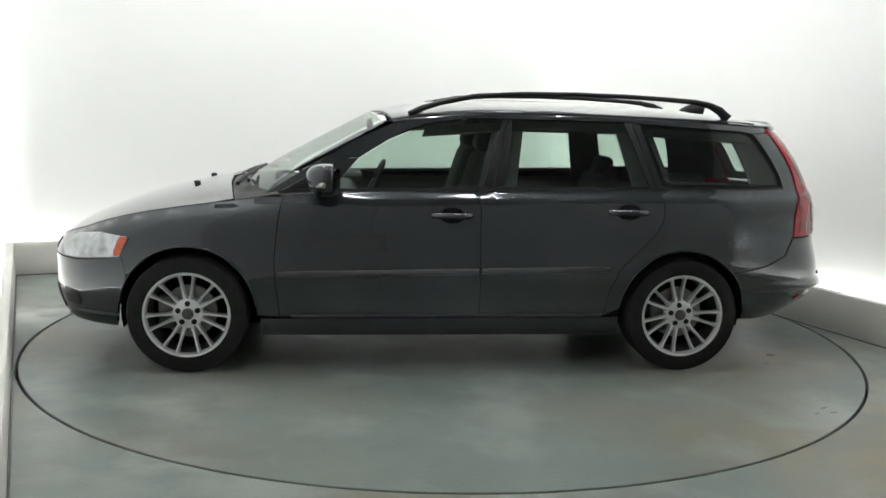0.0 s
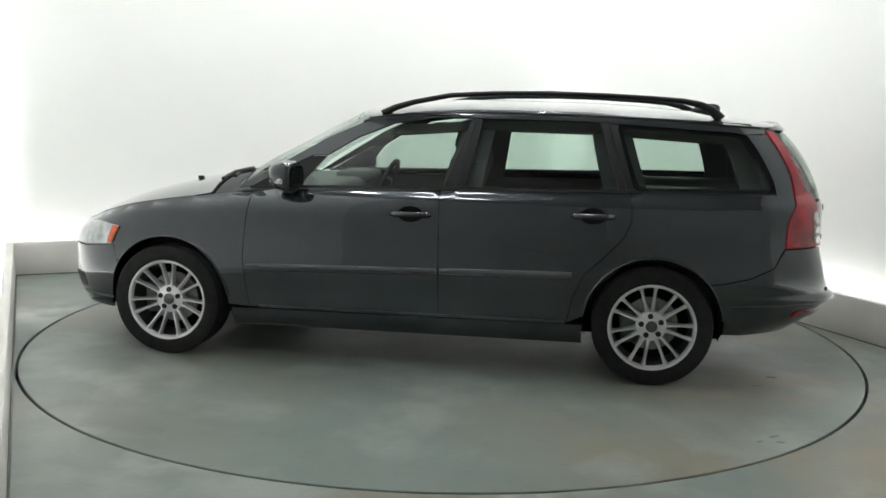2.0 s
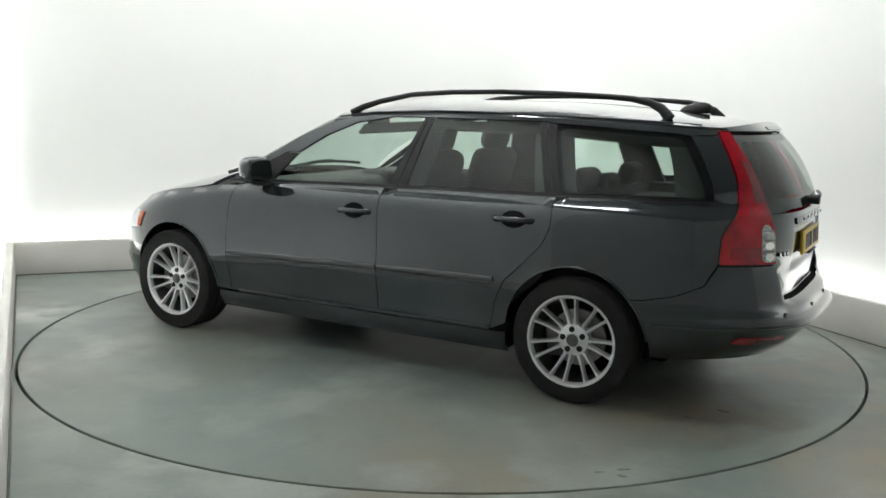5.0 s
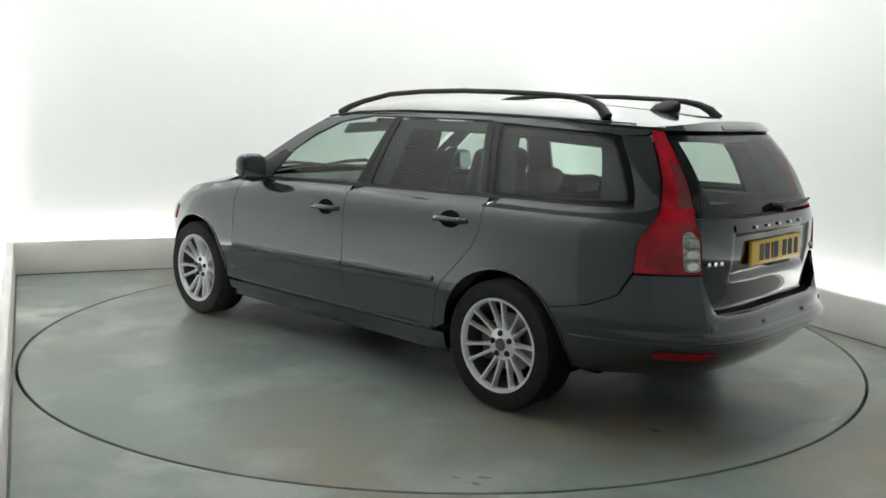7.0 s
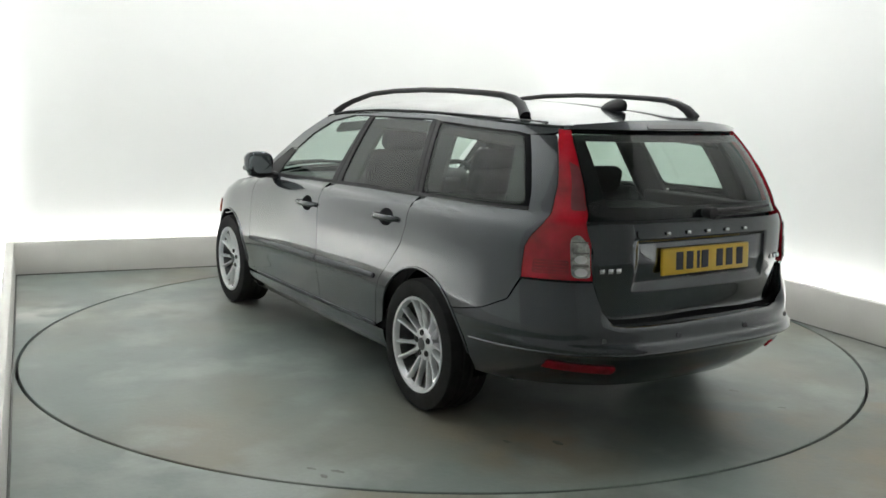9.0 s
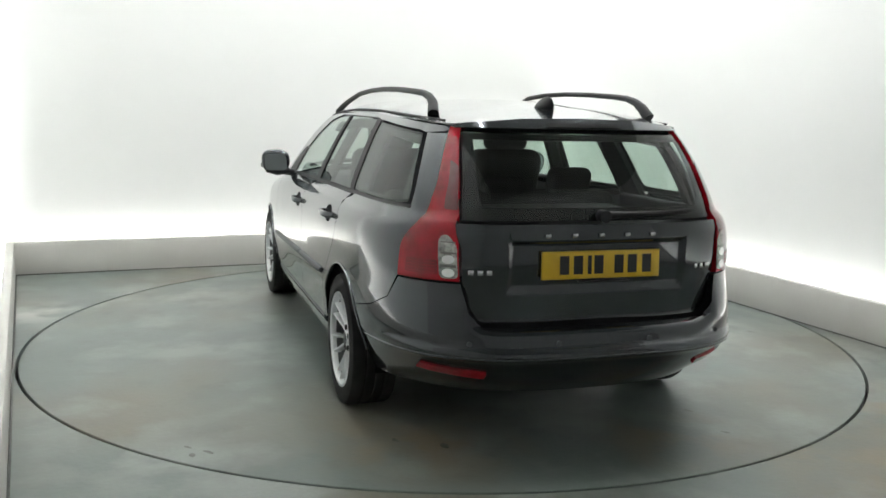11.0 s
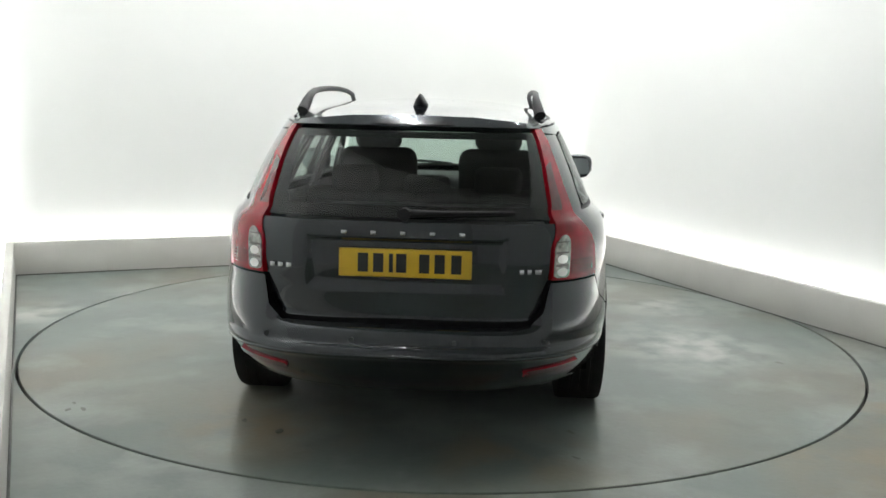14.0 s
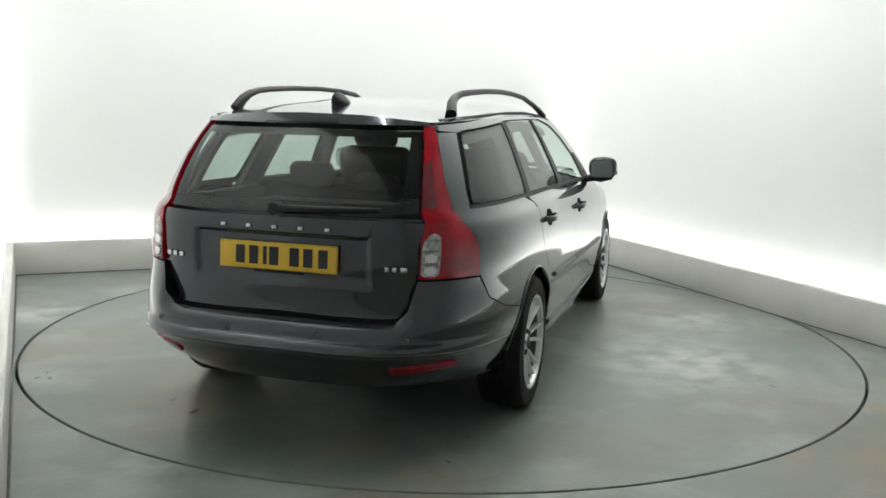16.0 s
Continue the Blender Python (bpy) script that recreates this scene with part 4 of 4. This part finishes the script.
        part("roof_rail", tube(pts, [0.018, 0.016, 0.0135, 0.0125, 0.012, 0.012, 0.012, 0.0125, 0.014, 0.017, 0.022, 0.026], 12, 1.1), BLACK, CAR, "black raised roof rail")
        part("roof_seam", tube([(x, s * 0.955 * skin(x if abs(x) < 1.2 else u_at_x(x, edge_z(x)), edge_z(x)).y, roof_surf(x, 0.955 * skin(x if abs(x) < 1.2 else u_at_x(x, edge_z(x)), edge_z(x)).y).z + 0.002) for x in (0.24, 0.0, -0.4, -0.8, -1.19, -1.5, -1.8)], 0.008, 6, 0.5), BLACK, CAR)


def make_wheel():
    w = new("wheel")
    w.parent = CAR
    R, rim = TYRE_R, 0.222
    part("tyre", lathe([(rim - 0.004, -0.10), (rim + 0.02, -0.108), (R - 0.03, -0.106), (R - 0.008, -0.102), (R, -0.085), (R, -0.05), (R - 0.006, -0.048), (R - 0.006, -0.040), (R, -0.038), (R, -0.006), (R - 0.006, -0.004), (R - 0.006, 0.004), (R, 0.006), (R, 0.038), (R - 0.006, 0.040), (R - 0.006, 0.048), (R, 0.05), (R, 0.085), (R - 0.008, 0.102), (R - 0.03, 0.106), (rim + 0.02, 0.108), (rim + 0.006, 0.104), (rim - 0.004, 0.095)], 72), RUBBER, w)
    part("rim", lathe([(rim + 0.004, 0.100), (rim + 0.003, 0.106), (rim - 0.008, 0.104), (rim - 0.014, 0.092), (rim - 0.016, 0.078), (rim - 0.004, 0.078), (rim + 0.004, 0.100)], 72), ALLOY, w, "silver multi-spoke alloy rim")
    # the barrel's darker alloy paints in the shade behind the spokes
    part("barrel", lathe([(rim - 0.015, 0.077), (rim - 0.024, 0.03), (rim - 0.026, -0.08), (rim - 0.006, -0.10), (rim - 0.003, -0.09), (rim - 0.003, 0.077)], 48), ALLOY_DARK, w)
    part("brake_disc", lathe([(0.05, 0.0), (0.14, 0.0), (0.14, -0.022), (0.05, -0.022)], 48), DISC_STEEL, w)
    part("brake_caliper", box(0.07, 0.16, -0.03, 0.03, -0.09, 0.09, 0.015), ALLOY_DARK, w)
    part("brake_backplate", lathe([(0.0, -0.035), (0.205, -0.035), (0.205, -0.045), (0.0, -0.045)], 32), SHELL, w)
    part("hub", lathe([(0.0, 0.076), (0.030, 0.076), (0.034, 0.070), (0.066, 0.067), (0.078, 0.060), (0.080, 0.02), (0.0, 0.02)], 40), ALLOY, w)
    part("centre_cap", lathe([(0.0, 0.0825), (0.024, 0.081), (0.030, 0.077), (0.030, 0.07), (0.0, 0.07)], 32), ALLOY_DARK, w)
    for k in range(5):
        a = 2 * math.pi * k / 5 + 0.3
        b = part("wheel_bolt", lathe([(0.0, 0.072), (0.006, 0.072), (0.008, 0.0755), (0.0125, 0.0755), (0.0145, 0.072), (0.0145, 0.06), (0.0, 0.06)], 12), INK, w)
        b.location = (0.053 * math.cos(a), 0, 0.053 * math.sin(a))
    bm = bmesh.new()
    secs = ((0.060, 0.0175, 0.062, 0.030), (0.078, 0.0125, 0.067, 0.034), (0.10, 0.0092, 0.072, 0.040), (0.13, 0.0078, 0.078, 0.046), (0.165, 0.0072, 0.086, 0.054), (0.192, 0.0080, 0.093, 0.060), (0.205, 0.0110, 0.097, 0.062), (0.213, 0.0170, 0.099, 0.062))
    rows = []
    for r, hw, top, bot in secs:
        rows.append([bm.verts.new(p) for p in ((r, bot, -hw * 1.15), (r, top - 0.012, -hw), (r, top - 0.002, -hw * 0.42), (r, top - 0.002, hw * 0.42), (r, top - 0.012, hw), (r, bot, hw * 1.15))])
    for i in range(len(rows) - 1):
        for j in range(6):
            bm.faces.new((rows[i][j], rows[i][(j + 1) % 6], rows[i + 1][(j + 1) % 6], rows[i + 1][j]))
    bm.faces.new(rows[0]), bm.faces.new(rows[-1])
    bmesh.ops.recalc_face_normals(bm, faces=bm.faces[:])
    me = bpy.data.meshes.new("spoke")
    smooth_bm(bm, 35).to_mesh(me)
    bm.free()
    me.materials.append(ALLOY)
    for k in range(14):
        s = new("spoke", me)
        s.parent = w
        s.matrix_basis = pose(0, 0, 0, 0, 360 / 7 * (k // 2) + (10.3 if k % 2 else -10.3) + 13, 0)
    return w


def make_wheels():
    w = make_wheel()
    places = [(HUB_X, 1, 0), (-HUB_X, 1, 7), (HUB_X, -1, 3), (-HUB_X, -1, 12)]
    for i, (x, s, spin) in enumerate(places):
        m = pose(x, s * 0.770, HUB_Z, 0, 0, 0 if s > 0 else 180) @ pose(0, 0, 0, 0, spin, 0)
        if i == 0:
            w.matrix_basis = m
        else:
            copy_thing(w, m)


def make_seat(x, y):
    s = new("front_seat")
    s.parent = CAR
    part("cushion", box(x - 0.05, x + 0.46, y - 0.25, y + 0.25, 0.42, 0.58, 0.06, 4), CLOTH, s)
    part("backrest", box(-0.07, 0.07, y - 0.235, y + 0.235, 0, 0.67, 0.07, 4, Matrix.Translation((x, 0, 0.52)) @ pose(0, 0, 0, 0, -17, 0)), CLOTH, s)
    part("headrest", box(-0.05, 0.05, y - 0.14, y + 0.14, 0.655, 0.845, 0.05, 4, Matrix.Translation((x, 0, 0.52)) @ pose(0, 0, 0, 0, -14, 0)), CLOTH, s)
    for d in (-0.06, 0.06):
        part("headrest_post", tube([Matrix.Translation((x, 0, 0.52)) @ pose(0, 0, 0, 0, -15, 0) @ Vector((0, y + d, h)) for h in (0.55, 0.66)], 0.007, 8), CHROME, s)


def make_cabin():
    for y in (0.36, -0.36):
        make_seat(-0.10, y)
    s = new("rear_bench")
    s.parent = CAR
    part("cushion", box(-0.98, -0.50, -0.62, 0.62, 0.42, 0.58, 0.06, 3), CLOTH, s)
    part("backrest", box(-0.07, 0.07, -0.62, 0.62, 0, 0.50, 0.05, 3, Matrix.Translation((-1.0, 0, 0.52)) @ pose(0, 0, 0, 0, -20, 0)), CLOTH, s)
    for y in (0.36, -0.36, 0.0):
        h = 0.0 if y else -0.05
        part("headrest", box(-0.045, 0.045, y - 0.12, y + 0.12, 0.48 + h, 0.62 + h, 0.04, 4, Matrix.Translation((-1.0, 0, 0.52)) @ pose(0, 0, 0, 0, -18, 0)), CLOTH, s)
    part("underbody", box(-1.72, 1.60, -0.60, 0.60, 0.195, 0.31, 0.03), SHELL, CAR)
    part("underbody", box(-0.92, 0.92, -0.72, 0.72, 0.165, 0.28, 0.03), SHELL, CAR)
    part("load_floor", box(-2.05, -0.9, -0.60, 0.60, 0.31, 0.62, 0.02), CABIN, CAR)
    part("load_cover", box(-2.10, -1.22, -0.56, 0.56, 0.90, 0.93, 0.012), CABIN, CAR)
    part("engine_block", box(0.98, 1.85, -0.60, 0.60, 0.30, 0.70, 0.03), SHELL, CAR)
    part("dashboard", box(0.45, 0.98, -0.70, 0.70, 0.60, 0.95, 0.07, 4), CABIN, CAR)
    part("dashboard_hood", box(0.42, 0.66, -0.56, -0.20, 0.90, 0.985, 0.035, 3), CABIN, CAR)
    part("centre_console", box(-0.35, 0.5, -0.11, 0.11, 0.32, 0.62, 0.03), CABIN, CAR)
    for sd in (1, -1):
        part("door_card", sheet(X((0.75, 0.30), (0.75, 0.955), (-1.15, 0.985), (-1.15, 0.6), (-0.85, 0.30)), off=-0.05, depth=0, step=0.08, side=sd), CABIN, CAR)
        for a, b in (((-0.19, -0.40), (-0.29, -0.46)), ((-1.06, -1.29), (-0.98, -1.18)), ((-1.76, -1.90), (-1.64, -1.80))):
            part("pillar_trim", sheet(X((a[0], 0.97), (a[1], 0.97), (b[1], 1.33), (b[0], 1.33)), off=-0.05, depth=0.02, gap=0, step=0.05, side=sd), CABIN, CAR)
        part("pillar_trim", sheet(X((-1.86, 0.975), (-1.78, 1.30)) + [(lamp_u(z, 1.0) - 0.01, z) for z in (1.30, 1.2, 1.1, 0.99)], off=-0.045, depth=0.0, gap=0, step=0.04, side=sd), CABIN, CAR)
        part("roof_trim", sheet(X((0.10, 1.275), (-0.4, 1.315), (-1.0, 1.31), (-1.80, 1.265), (-1.86, 1.315), (-1.0, 1.36), (-0.4, 1.36), (0.08, 1.325)), off=-0.045, depth=0.02, gap=0, step=0.05, side=sd), CABIN, CAR)
        part("load_side", box(-2.0, -1.2, sd * 0.66 - 0.02, sd * 0.66 + 0.02, 0.6, 0.985, 0.015), CABIN, CAR)
    w = part("steering_wheel", lathe([(0.185 + 0.016 * math.cos(2 * math.pi * k / 10), 0.016 * math.sin(2 * math.pi * k / 10)) for k in range(11)], 40), BLACK, CAR)
    w.matrix_basis = pose(0.36, -0.36, 0.88, 0, 0, 0) @ pose(0, 0, 0, 0, -25, 0) @ pose(0, 0, 0, 0, 0, 90)
    part("wheel_boss", box(-0.07, 0.07, -0.02, 0.03, -0.06, 0.06, 0.02, 3), BLACK, w)
    part("wheel_spoke", box(-0.18, 0.18, -0.008, 0.008, -0.02, 0.02, 0.006, 2), BLACK, w)
    part("interior_mirror", box(0.36, 0.40, -0.11, 0.11, 1.27, 1.33, 0.018, 3), BLACK, CAR)


for sd in (1, -1):
    make_flank(sd)
    make_mirror(sd)
    make_tail_lamp(sd)
make_ends()
make_wheels()
make_cabin()


# ---- motion: table and car turn together at an even pace ----
def motions():
    start, rate, ox, oy = 187.27, -7.03, 0.100, 0.038
    table, car = [], []
    for i in range(33):
        t = i * 0.5
        a = start + rate * t
        c, s = math.cos(radians(a)), math.sin(radians(a))
        table.append((t, pose(0, 0, 0, 0, 0, a)))
        car.append((t, pose(ox * c - oy * s, ox * s + oy * c, 0.001, 0, 0, a - 1.8)))
    walk(TABLE, table)
    walk(CAR, car)


motions()
